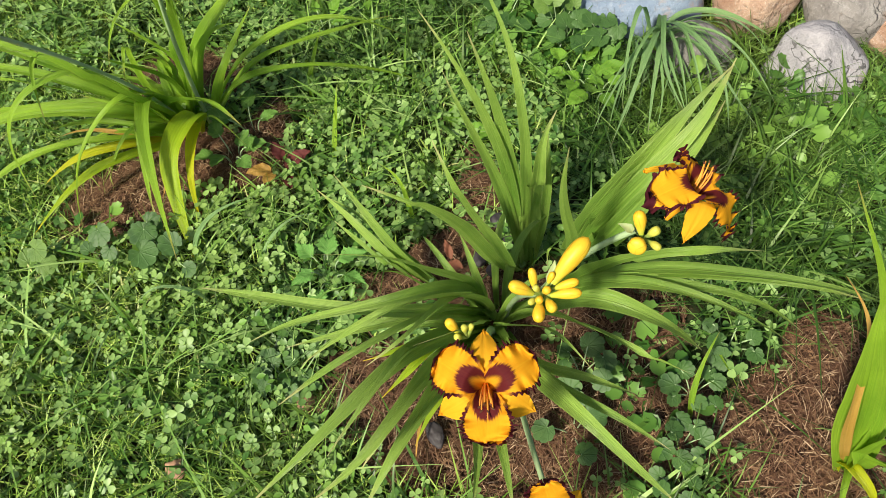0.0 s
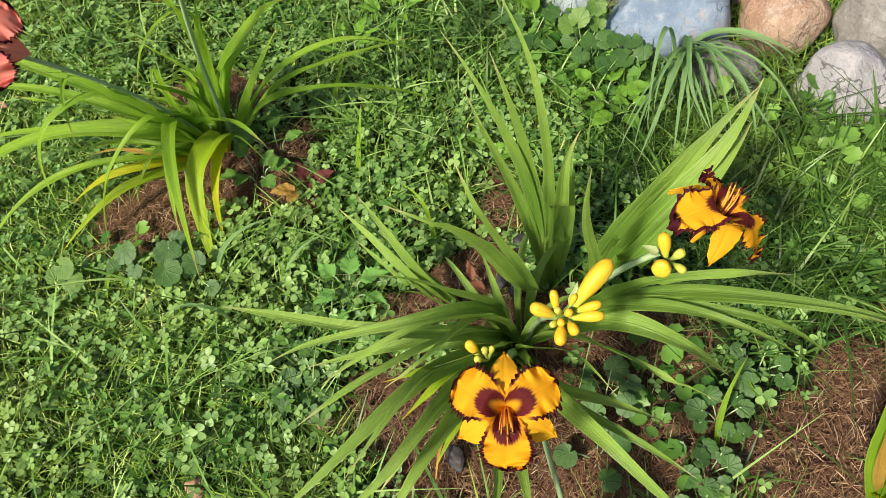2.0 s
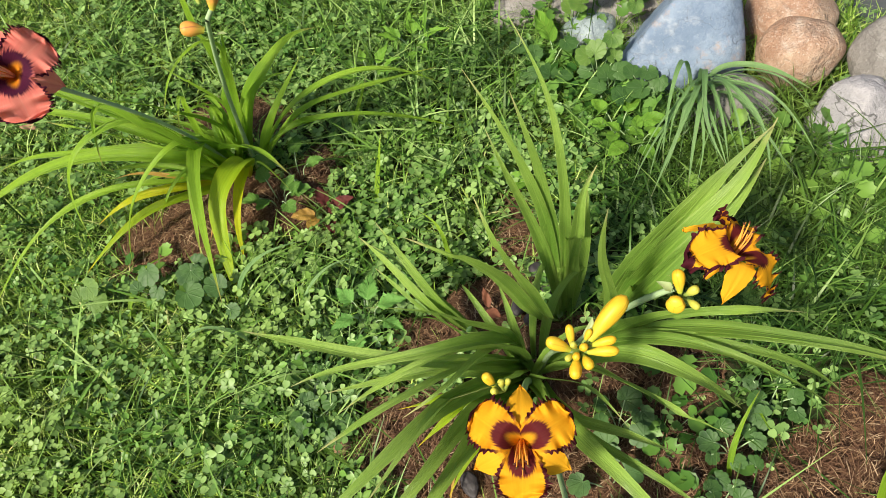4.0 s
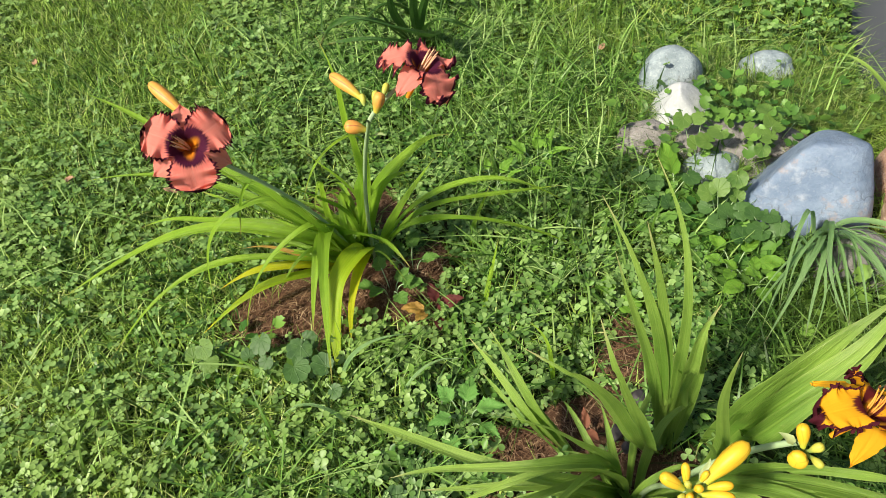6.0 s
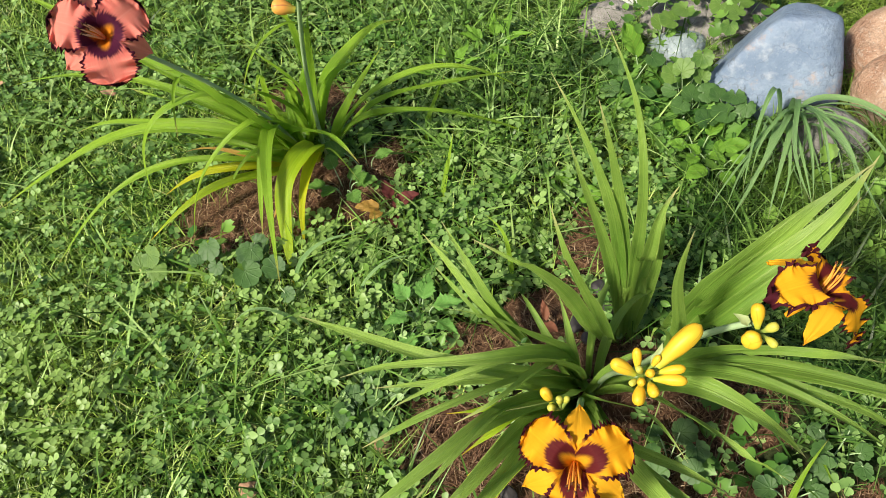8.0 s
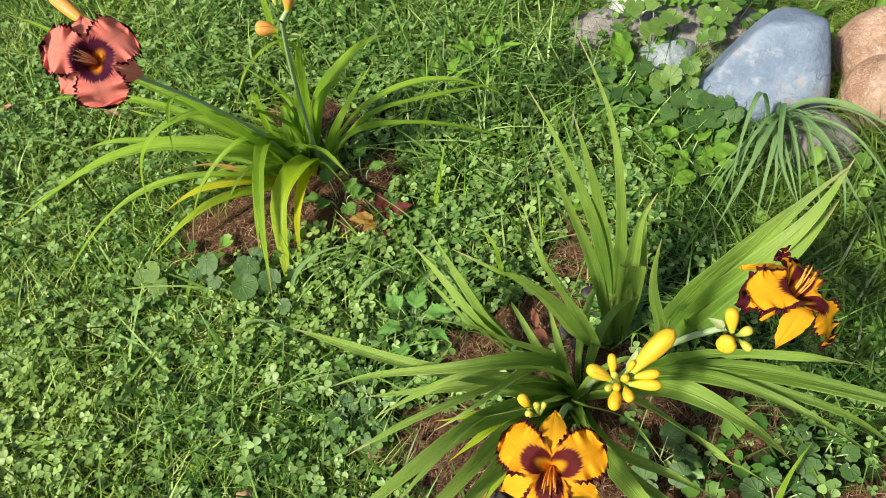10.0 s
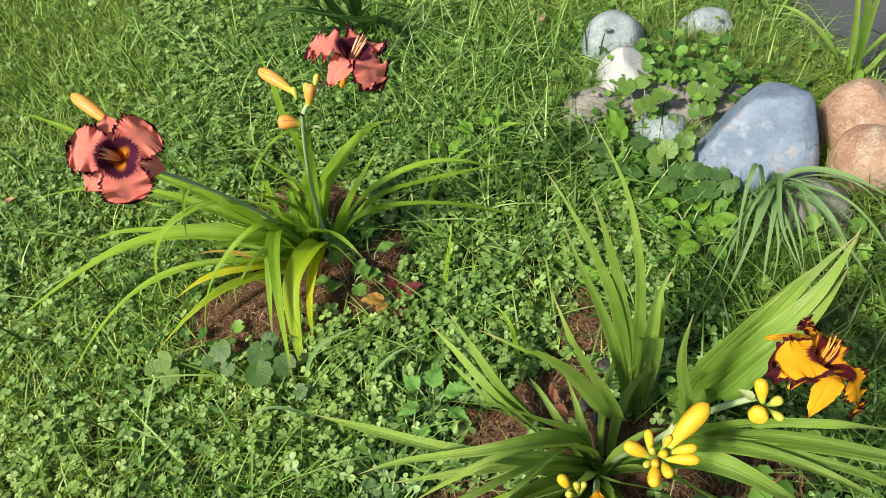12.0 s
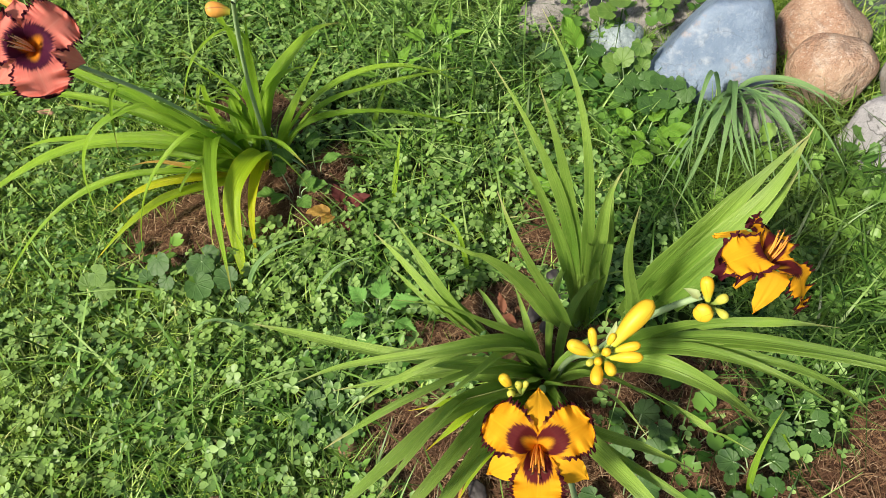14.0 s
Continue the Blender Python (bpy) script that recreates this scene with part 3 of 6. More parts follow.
boulder((0.447, 1.348, 0.048), (0.140, 0.112, 0.165), (0, 0, 4), 1, blue_stone, "smooth blue-grey boulder with pale veins", 0.07, ((-0.26, -0.66, 0.70, 0.66), (0.06, 0.22, 0.97, 0.80), (-0.72, 0.42, 0.55, 0.62), (0.96, -0.05, 0.25, 0.76), (0.0, -0.98, -0.10, 0.86), (0.55, -0.45, 0.70, 0.84)), 0.10)
boulder((0.672, 1.420, 0.030), (0.094, 0.080, 0.092), (0, 0, 10), 2, brown_stone, "rounded reddish brown boulder", 0.10, ((-0.4, -0.3, 0.85, 0.84), (0.6, -0.1, 0.80, 0.82)))
boulder((0.662, 1.300, 0.048), (0.080, 0.066, 0.076), (0, 12, -10), 3, brown_stone, "rounded grainy brown boulder", 0.09, ((-0.75, -0.2, 0.6, 0.84), (0.5, -0.7, 0.3, 0.84), (0.1, 0.0, 1.0, 0.90)))
boulder((0.528, 1.205, 0.00), (0.085, 0.080, 0.076), (0, 0, 30), 4, pink_stone, "pale grey-pink stone under a sedge tuft", 0.12, ((-0.2, -0.8, 0.6, 0.74),))
boulder((0.742, 1.140, 0.015), (0.100, 0.088, 0.098), (0, 0, 20), 5, white_stone, "white boulder with dark veins", 0.12, ((-0.1, -0.7, 0.7, 0.72), (-0.75, -0.1, 0.6, 0.74), (0.7, -0.1, 0.7, 0.74)))
boulder((0.83, 1.265, 0.05), (0.085, 0.085, 0.090), (0, 0, 0), 6, pink_stone, "pinkish brown stone with grey bands", 0.10, ((-0.8, -0.4, 0.5, 0.78), (0.2, -0.6, 0.8, 0.80)))
boulder((0.93, 1.22, 0.03), (0.085, 0.075, 0.080), (0, 0, 40), 7, brown_stone, "dark brownish stone in the pond edging", 0.12)
boulder((0.190, 1.735, 0.05), (0.076, 0.062, 0.088), (0, 0, 0), 8, grey_stone, "grey-green rounded stone with lichen", 0.08, ((0, -0.7, 0.7, 0.8),))
boulder((0.212, 1.600, 0.020), (0.092, 0.070, 0.115), (0, 0, -12), 9, pale_stone, "pale whitish stone among weeds", 0.07, ((-0.80, -0.2, 0.55, 0.62), (0.62, -0.1, 0.78, 0.66), (-0.1, -0.85, 0.5, 0.70)))
boulder((0.42, 1.80, 0.02), (0.070, 0.055, 0.062), (0, 0, 10), 10, grey_stone, "low grey stone at the pond edge", 0.12)
boulder((0.135, 1.525, 0.012), (0.072, 0.058, 0.066), (0, 0, 10), 11, pink_stone, "small pale stone half hidden by weeds", 0.12, ((-0.2, -0.6, 0.8, 0.78),))
boulder((0.275, 1.425, 0.018), (0.072, 0.056, 0.058), (0, 0, 35), 12, grey_stone, "low dark grey stone under ground ivy", 0.14)
boulder((0.335, 1.500, 0.030), (0.150, 0.070, 0.068), (0, 0, -4), 13, pink_stone, "flat weathered stone behind the blue boulder", 0.12, ((0.0, -0.3, 0.95, 0.74), (-0.3, -0.9, 0.3, 0.80)))


# ---- flowers ----
def petal_mesh(length, half, ruffle, waves, seed, material, recurve=0.0, broad=True, rows=72, cols=25):
    """One petal or sepal in the flower's own space: z along its axis, x outwards. Its foot wraps round the throat, its hem is frilled."""
    rng = np.random.default_rng(seed)
    ph = rng.uniform(0, 6.3, 10)
    peak = 0.64 if broad else 0.52
    pts, uvs = [], []
    for q in np.linspace(0.03, 1, rows):
        r = length * q
        inner = np.clip(q / 0.38, 0, 1)
        z = -0.036 * (1 - inner) ** 1.5 + 0.007 * math.sin(math.pi * min(1, q * 1.1)) - recurve * max(0, q - 0.45) ** 1.5 * 2.4
        if q < peak:
            w = (0.16 + 0.84 * math.sin(q / peak * math.pi / 2) ** 1.25)
        else:
            w = max(0.0, 1 - ((q - peak) / (1.0 - peak)) ** (2.7 if broad else 1.9)) ** (0.56 if broad else 0.85)
        w = max(0.012, w) * half
        wrap = np.clip((0.55 - q) / 0.35, 0, 1)
        tip = max(0.0, (q - 0.80) / 0.20)
        grow = np.clip((q - 0.28) / 0.30, 0, 1)
        for u in np.sin(np.linspace(-1, 1, cols) * 1.5708):
            k = 0 if u < 0 else 1
            rim = max(abs(u) ** 2.6, tip ** 1.8 * 0.8) * grow
            hem = max(abs(u) ** 8, tip ** 3) * grow
            run = q + 0.35 * u * tip
            lift = ruffle * (rim * (math.sin(waves * 6.283 * run + ph[k]) + 0.55 * math.sin(waves * 1.7 * 6.283 * run + ph[2 + k])) + hem * 0.55 * math.sin(waves * 4.1 * 6.283 * run + ph[4 + k]))
            lift += 0.0022 * math.sin(4 * q + ph[6] + 1.5 * u) * q - 0.0016 * math.exp(-(u / 0.12) ** 2) * q + 0.05 * half * u * u * math.sin(ph[7]) * q
            frill = 1 + hem * ruffle / 0.0045 * (0.055 * math.sin(waves * 5.3 * 6.283 * run + ph[8]) + 0.035 * math.sin(waves * 2.3 * 6.283 * run + ph[9]))
            y = u * w * frill
            a = np.clip(y / max(r, 0.002), -1.15, 1.15)
            px = (r * math.cos(a)) * wrap + (r + hem * tip * 0.002 * math.sin(9 * u + ph[5])) * (1 - wrap)
            py = (r * math.sin(a)) * wrap + y * (1 - wrap)
            pts.append((px, py, z + lift))
            uvs.append((u / 2 + 0.5, q))
    return mesh("petal", pts, grid_faces(rows, cols), material, uvs)


def flower(plant, centre, axis, roll, size, petal_m, sepal_m, filament_m, seed, recurve=0.012, half=0.50, label="", droop=0.020):
    """A daylily flower: three broad ruffled petals over three sepals, six stamens and a pistil that lean over the first petal."""
    hub = new("flower", mesh("flower", *tube([(0, 0, -0.060), (0, 0, -0.045), (0, 0, -0.028)], [0.0032, 0.0042, 0.0055], 10), sepal_m))
    hub.parent = plant
    z = Vector(axis).normalized()
    q = z.to_track_quat("Z", "Y").to_matrix().to_4x4()
    hub.matrix_local = Matrix.Translation(Vector(centre) - Vector(plant.location)) @ q @ pose(0, 0, 0, 0, 0, roll)
    tagged(hub, label)
    for k in range(3):
        me = petal_mesh(size * 0.51, size * half * 0.50, 0.0082, 3.2, seed * 10 + k, petal_m, recurve + 0.005 * math.sin(seed * 3 + 2 * k))
        part("petal", me, hub).matrix_local = pose(0, 0, 0.001, 0, 0, 120 * k)
        me = petal_mesh(size * 0.49, size * half * 0.30, 0.0016, 2.0, seed * 10 + 5 + k, sepal_m, recurve + 0.008, False)
        part("sepal", me, hub).matrix_local = pose(0, 0, -0.005, 0, 0, 60 + 120 * k)
    for k in range(7):
        pist = k == 6
        a = radians(k * 60 + 15)
        sx, sy = math.cos(a), math.sin(a)
        end = np.array([droop + 0.004 * sx, 0.007 * sy, 0.016 + 0.004 * sx]) if not pist else np.array([droop * 1.6, 0.001, 0.014])
        path = bezier(((0.002 * sx, 0.002 * sy, -0.030), (droop * 0.25 + 0.003 * sx, 0.005 * sy, 0.010), end - np.array([0.006, 0, 0.006]), end), np.linspace(0, 1, 12))
        st = part("pistil" if pist else "stamen", mesh("stamen", *tube(path, np.linspace(0.0012, 0.0008, 12), 6), filament_m), hub)
        if not pist:
            d = unit(np.array([0.5, sy, 0.6]))
            part("anther", mesh("anther", *tube([end - d * 0.003, end - d * 0.0015, end + d * 0.0015, end + d * 0.003], [0.0003, 0.0011, 0.0011, 0.0003], 6), anther_mat), st, "dark anther")
    return hub


def bud(plant, base, way, length, radius, material, label=""):
    """A closed bud: slim at the foot, fullest above the middle, blunt at the tip, with three lapped petals."""
    rows, sides = 22, 18
    radius, length = radius * 0.80, length * 0.94
    s = np.linspace(0, 1, rows)
    w = np.asarray(unit(way))
    path = np.asarray(base, float) + np.outer(s * length, w) + np.outer(np.sin(s * 3.1) * length * 0.04, [0, 0, 1])
    rad = radius * (0.42 + 0.58 * np.sin(np.clip(s / 0.62, 0, 1) * np.pi / 2) ** 1.3) * np.clip(1 - np.clip((s - 0.62) / 0.38, 0, 1) ** 2.6, 0, 1) ** 0.5
    rad[-1] = radius * 0.04
    p, f = tube(path, rad, sides)
    th, along = np.tile(np.arange(sides), rows) / sides, np.repeat(s, sides)
    axis = np.repeat(path, sides, 0)
    seam = np.abs(((th * 3 + 0.25 * along) % 1.0) - 0.5) * 2
    p = axis + (p - axis) * (1.03 - 0.16 * np.clip((seam - 0.75) / 0.25, 0, 1) ** 2 * np.sin(np.pi * np.clip(along, 0.05, 1)))[:, None]
    uv = np.stack([(th * 3 + 0.25 * along) / 3, along], -1)
    return part("bud", mesh("bud", local(plant, p), f, material, uv), plant, label)


def scape(plant, pts, r0, r1):
    s = np.linspace(0, 1, 18)
    return part("scape", mesh("scape", local(plant, tube(bezier(pts, s), r0 + (r1 - r0) * s, 9)[0]), tube(bezier(pts, s), 0.01, 9)[1], scape_mat), plant, "smooth grey-green flower stalk")


def bract(plant, base, way, length, width):
    b = np.asarray(base, float)
    w = unit(way)
    p, f, uv = ribbon(b, b + w * length * 0.5 + np.array([0, 0, 0.004]), b + w * length, width, 0.5, 0.2, 8, 3)
    return part("bract", mesh("bract", local(plant, p), f, bract_mat, uv), plant)


salmon_lily = thing("salmon_lily", "daylily with two salmon-pink flowers with dark purple eyes", "daylily", -0.455, 1.15)
golden_lily = thing("golden_lily", "daylily with golden orange purple-edged flowers and yellow buds", "daylily", 0.13, 0.73)
edge_lily = thing("edge_lily", "daylily clump with green and yellowing strap leaves", "daylily", 0.57, 0.405)
far_lily = thing("far_lily", "dark green daylily clump standing in the lawn", "daylily", -0.49, 2.08)
LEAF_OF = {"salmon_lily": leaf_green, "golden_lily": leaf_broad, "edge_lily": leaf_green, "far_lily": leaf_dark}

blade(salmon_lily, 0.031, (-0.462, 1.155), (-0.509, 1.059, 0.16), (-0.638, 1.033, 0.21), (-0.82, 1.003, 0.17), (-1.013, 0.922, 0.09))
blade(salmon_lily, 0.026, (-0.462, 1.155), (-0.529, 1.053, 0.1), (-0.64, 1.012, 0.14), (-0.774, 0.952, 0.11), (-0.874, 0.824, 0.04))
blade(salmon_lily, 0.025, (-0.47, 1.145), (-0.514, 1.043, 0.07), (-0.571, 0.993, 0.1), (-0.635, 0.942, 0.09), (-0.693, 0.891, 0.06), material=leaf_lime_lit)
blade(salmon_lily, 0.025, (-0.475, 1.15), (-0.537, 1.059, 0.08), (-0.604, 1.028, 0.1), (-0.708, 1.006, 0.05), material=leaf_yellow)
blade(salmon_lily, 0.014, (-0.475, 1.155), (-0.538, 1.075, 0.09), (-0.589, 1.074, 0.11), (-0.685, 1.091, 0.08), material=leaf_dead)
blade(salmon_lily, 0.025, (-0.462, 1.155), (-0.447, 1.086, 0.16), (-0.472, 1.001, 0.25), (-0.542, 0.955, 0.2), (-0.611, 0.901, 0.05))
blade(salmon_lily, 0.024, (-0.462, 1.155), (-0.465, 1.064, 0.16), (-0.518, 1.006, 0.32), (-0.572, 0.973, 0.32), (-0.651, 0.912, 0.13))
blade(salmon_lily, 0.021, (-0.462, 1.155), (-0.443, 1.046, 0.18), (-0.473, 0.99, 0.32), (-0.524, 0.995, 0.37), (-0.575, 0.966, 0.26))
blade(salmon_lily, 0.02, (-0.455, 1.16), (-0.451, 1.153, 0.12), (-0.477, 1.092, 0.24), (-0.516, 1.029, 0.34), (-0.588, 1.0, 0.38))
blade(salmon_lily, 0.021, (-0.462, 1.155), (-0.475, 1.081, 0.14), (-0.526, 1.032, 0.24), (-0.579, 1.008, 0.3), (-0.675, 1.041, 0.3))
blade(salmon_lily, 0.023, (-0.462, 1.155), (-0.468, 1.093, 0.1), (-0.52, 1.089, 0.15), (-0.597, 1.105, 0.17))
blade(salmon_lily, 0.02, (-0.462, 1.155), (-0.529, 1.096, 0.16), (-0.685, 1.112, 0.24), (-0.902, 1.153, 0.22), (-1.1, 1.206, 0.14))
blade(salmon_lily, 0.02, (-0.462, 1.155), (-0.524, 1.089, 0.2), (-0.664, 1.104, 0.3), (-0.869, 1.214, 0.32), (-1.104, 1.336, 0.3))
blade(salmon_lily, 0.018, (-0.462, 1.155), (-0.575, 1.108, 0.14), (-0.721, 1.086, 0.17), (-0.852, 1.103, 0.14), (-0.905, 1.097, 0.12))
blade(salmon_lily, 0.026, (-0.462, 1.155), (-0.448, 1.041, 0.21), (-0.418, 0.948, 0.25), (-0.376, 0.82, 0.25), (-0.348, 0.724, 0.21), facing=True)
blade(salmon_lily, 0.026, (-0.462, 1.155), (-0.471, 1.056, 0.17), (-0.463, 0.97, 0.16), (-0.458, 0.888, 0.1), facing=True)
blade(salmon_lily, 0.043, (-0.448, 1.14), (-0.411, 1.056, 0.13), (-0.428, 1.005, 0.13), (-0.431, 0.919, 0.07), (-0.406, 0.823, 0.01), material=leaf_lime_lit, facing=True)
blade(salmon_lily, 0.024, (-0.44, 1.14), (-0.407, 1.069, 0.1), (-0.405, 0.974, 0.1), (-0.405, 0.907, 0.03), material=leaf_yellow, facing=True)
blade(salmon_lily, 0.018, (-0.455, 1.14), (-0.45, 1.044, 0.08), (-0.467, 0.998, 0.06), (-0.483, 0.966, 0.03), material=leaf_dead, facing=True)
blade(salmon_lily, 0.027, (-0.462, 1.155), (-0.438, 1.082, 0.15), (-0.355, 1.027, 0.21), (-0.295, 0.978, 0.23), (-0.271, 0.956, 0.22))
blade(salmon_lily, 0.01, (-0.44, 1.15), (-0.377, 1.072, 0.12), (-0.317, 1.003, 0.16), (-0.292, 0.981, 0.14))
blade(salmon_lily, 0.027, (-0.425, 1.155), (-0.321, 1.146, 0.12), (-0.199, 1.15, 0.14), (-0.091, 1.178, 0.09), (0.017, 1.193, 0.02))
blade(salmon_lily, 0.033, (-0.425, 1.155), (-0.314, 1.176, 0.12), (-0.221, 1.164, 0.18), (-0.117, 1.15, 0.22), (-0.029, 1.193, 0.2))
blade(salmon_lily, 0.022, (-0.425, 1.155), (-0.33, 1.161, 0.14), (-0.244, 1.186, 0.19), (-0.134, 1.201, 0.2), (-0.017, 1.224, 0.12))
blade(salmon_lily, 0.018, (-0.425, 1.155), (-0.368, 1.152, 0.12), (-0.324, 1.183, 0.18), (-0.282, 1.233, 0.22), facing=True)
blade(salmon_lily, 0.034, (-0.435, 1.16), (-0.406, 1.229, 0.14), (-0.353, 1.252, 0.2), (-0.298, 1.285, 0.23), (-0.261, 1.308, 0.22), facing=True)
blade(salmon_lily, 0.018, (-0.435, 1.16), (-0.407, 1.213, 0.14), (-0.365, 1.225, 0.18), (-0.313, 1.249, 0.17))
blade(salmon_lily, 0.026, (-0.445, 1.16), (-0.42, 1.181, 0.22), (-0.41, 1.165, 0.36), (-0.423, 1.193, 0.46), (-0.449, 1.217, 0.51), facing=True)
blade(salmon_lily, 0.019, (-0.445, 1.16), (-0.405, 1.18, 0.22), (-0.389, 1.19, 0.31), (-0.384, 1.201, 0.34), facing=True)
blade(salmon_lily, 0.016, (-0.462, 1.155), (-0.393, 1.159, 0.24), (-0.398, 1.154, 0.34), (-0.443, 1.1, 0.34), (-0.483, 1.057, 0.27), facing=True)
blade(salmon_lily, 0.016, (-0.45, 1.16), (-0.444, 1.193, 0.13), (-0.475, 1.186, 0.21), (-0.527, 1.197, 0.26), facing=True)
blade(salmon_lily, 0.019, (-0.455, 1.16), (-0.474, 1.115, 0.2), (-0.473, 1.115, 0.26), (-0.469, 1.05, 0.24), facing=True)
blade(salmon_lily, 0.025, (-0.462, 1.155), (-0.504, 1.081, 0.09), (-0.575, 1.081, 0.12), (-0.684, 1.096, 0.1))
blade(salmon_lily, 0.023, (-0.462, 1.155), (-0.494, 1.074, 0.08), (-0.546, 1.075, 0.1), (-0.625, 1.073, 0.08))
blade(salmon_lily, 0.025, (-0.47, 1.165), (-0.484, 1.212, 0.13), (-0.492, 1.164, 0.18), (-0.534, 1.144, 0.18))

blade(golden_lily, 0.03, (0.1, 0.69), (0.01, 0.606, 0.21), (-0.085, 0.591, 0.27), (-0.186, 0.621, 0.26), (-0.31, 0.679, 0.2))
blade(golden_lily, 0.023, (0.1, 0.69), (0.041, 0.62, 0.25), (-0.049, 0.574, 0.31), (-0.145, 0.574, 0.28), (-0.222, 0.58, 0.22))
blade(golden_lily, 0.022, (0.1, 0.69), (0.048, 0.608, 0.25), (-0.028, 0.564, 0.31), (-0.089, 0.538, 0.3), (-0.139, 0.525, 0.26))
blade(golden_lily, 0.026, (0.1, 0.69), (0.027, 0.59, 0.24), (-0.038, 0.523, 0.32), (-0.097, 0.484, 0.33), (-0.151, 0.462, 0.3))
blade(golden_lily, 0.024, (0.1, 0.69), (0.0, 0.611, 0.19), (-0.092, 0.583, 0.22), (-0.185, 0.585, 0.18))
blade(golden_lily, 0.021, (0.1, 0.69), (0.048, 0.604, 0.25), (0.02, 0.538, 0.33), (-0.01, 0.498, 0.36), (-0.043, 0.485, 0.34))
blade(golden_lily, 0.025, (0.1, 0.69), (0.069, 0.652, 0.2), (0.02, 0.601, 0.35), (-0.03, 0.575, 0.43), (-0.082, 0.576, 0.44))
blade(golden_lily, 0.016, (0.1, 0.69), (0.075, 0.542, 0.3), (0.053, 0.508, 0.36), (0.015, 0.493, 0.37))
blade(golden_lily, 0.03, (0.157, 0.772), (0.119, 0.726, 0.1), (0.072, 0.711, 0.24), (0.02, 0.702, 0.33), (-0.047, 0.718, 0.36))
blade(golden_lily, 0.031, (0.157, 0.772), (0.128, 0.713, 0.14), (0.096, 0.7, 0.27), (0.07, 0.69, 0.38), (0.049, 0.723, 0.43))
blade(golden_lily, 0.023, (0.03, 0.74), (-0.028, 0.745, 0.08), (-0.088, 0.787, 0.15), (-0.155, 0.848, 0.18))
blade(golden_lily, 0.019, (0.035, 0.745), (-0.04, 0.765, 0.12), (-0.083, 0.804, 0.18), (-0.124, 0.859, 0.2))
blade(golden_lily, 0.018, (0.02, 0.735), (-0.045, 0.746, 0.09), (-0.092, 0.774, 0.13), (-0.134, 0.812, 0.14))
blade(golden_lily, 0.016, (0.035, 0.74), (-0.049, 0.776, 0.12), (-0.089, 0.808, 0.15), (-0.147, 0.858, 0.14))
blade(golden_lily, 0.021, (0.157, 0.772), (0.146, 0.804, 0.19), (0.111, 0.822, 0.36), (0.076, 0.846, 0.44), (0.043, 0.875, 0.49), facing=True)
blade(golden_lily, 0.019, (0.157, 0.772), (0.136, 0.803, 0.17), (0.103, 0.814, 0.3), (0.078, 0.825, 0.38), (0.064, 0.842, 0.42), facing=True)
blade(golden_lily, 0.023, (0.157, 0.772), (0.15, 0.804, 0.19), (0.133, 0.819, 0.34), (0.114, 0.829, 0.43), (0.1, 0.841, 0.48), facing=True)
blade(golden_lily, 0.017, (0.165, 0.775), (0.167, 0.803, 0.22), (0.161, 0.812, 0.38), (0.144, 0.849, 0.47), (0.105, 0.903, 0.54), facing=True)
blade(golden_lily, 0.034, (0.17, 0.775), (0.171, 0.798, 0.13), (0.183, 0.798, 0.24), (0.195, 0.817, 0.31), (0.211, 0.835, 0.33), facing=True)
blade(golden_lily, 0.018, (0.175, 0.77), (0.196, 0.806, 0.14), (0.2, 0.815, 0.23), (0.2, 0.843, 0.29), facing=True)
blade(golden_lily, 0.021, (0.2, 0.72), (0.222, 0.696, 0.18), (0.203, 0.672, 0.32), (0.194, 0.654, 0.43), (0.196, 0.649, 0.49), facing=True)
blade(golden_lily, 0.038, (0.24, 0.79), (0.286, 0.794, 0.14), (0.34, 0.805, 0.25), (0.387, 0.825, 0.32), (0.438, 0.854, 0.36))
blade(golden_lily, 0.039, (0.245, 0.785), (0.283, 0.77, 0.14), (0.344, 0.781, 0.25), (0.401, 0.813, 0.31), (0.448, 0.868, 0.36))
blade(golden_lily, 0.038, (0.25, 0.78), (0.289, 0.75, 0.14), (0.34, 0.765, 0.22), (0.393, 0.793, 0.27), (0.443, 0.849, 0.3))
blade(golden_lily, 0.033, (0.235, 0.79), (0.268, 0.788, 0.15), (0.313, 0.801, 0.23), (0.36, 0.825, 0.28), (0.408, 0.852, 0.31))
blade(golden_lily, 0.03, (0.13, 0.69), (0.24, 0.655, 0.2), (0.301, 0.63, 0.28), (0.375, 0.613, 0.31), (0.436, 0.611, 0.3))
blade(golden_lily, 0.029, (0.13, 0.69), (0.305, 0.619, 0.26), (0.405, 0.57, 0.32), (0.497, 0.549, 0.31), (0.601, 0.537, 0.25))
blade(golden_lily, 0.025, (0.13, 0.69), (0.288, 0.625, 0.24), (0.382, 0.576, 0.31), (0.462, 0.557, 0.31), (0.545, 0.551, 0.27))
blade(golden_lily, 0.026, (0.12, 0.69), (0.238, 0.634, 0.2), (0.322, 0.574, 0.29), (0.393, 0.542, 0.28), (0.467, 0.514, 0.23))
blade(golden_lily, 0.024, (0.13, 0.69), (0.256, 0.63, 0.22), (0.339, 0.584, 0.28), (0.416, 0.568, 0.26), (0.502, 0.55, 0.18))
blade(golden_lily, 0.038, (0.12, 0.685), (0.194, 0.652, 0.12), (0.263, 0.606, 0.2), (0.326, 0.58, 0.18), (0.392, 0.568, 0.1))
blade(golden_lily, 0.022, (0.115, 0.68), (0.172, 0.605, 0.18), (0.223, 0.549, 0.25), (0.278, 0.503, 0.27), (0.343, 0.484, 0.23))
blade(golden_lily, 0.015, (0.11, 0.67), (0.142, 0.555, 0.26), (0.175, 0.525, 0.3), (0.214, 0.488, 0.27))
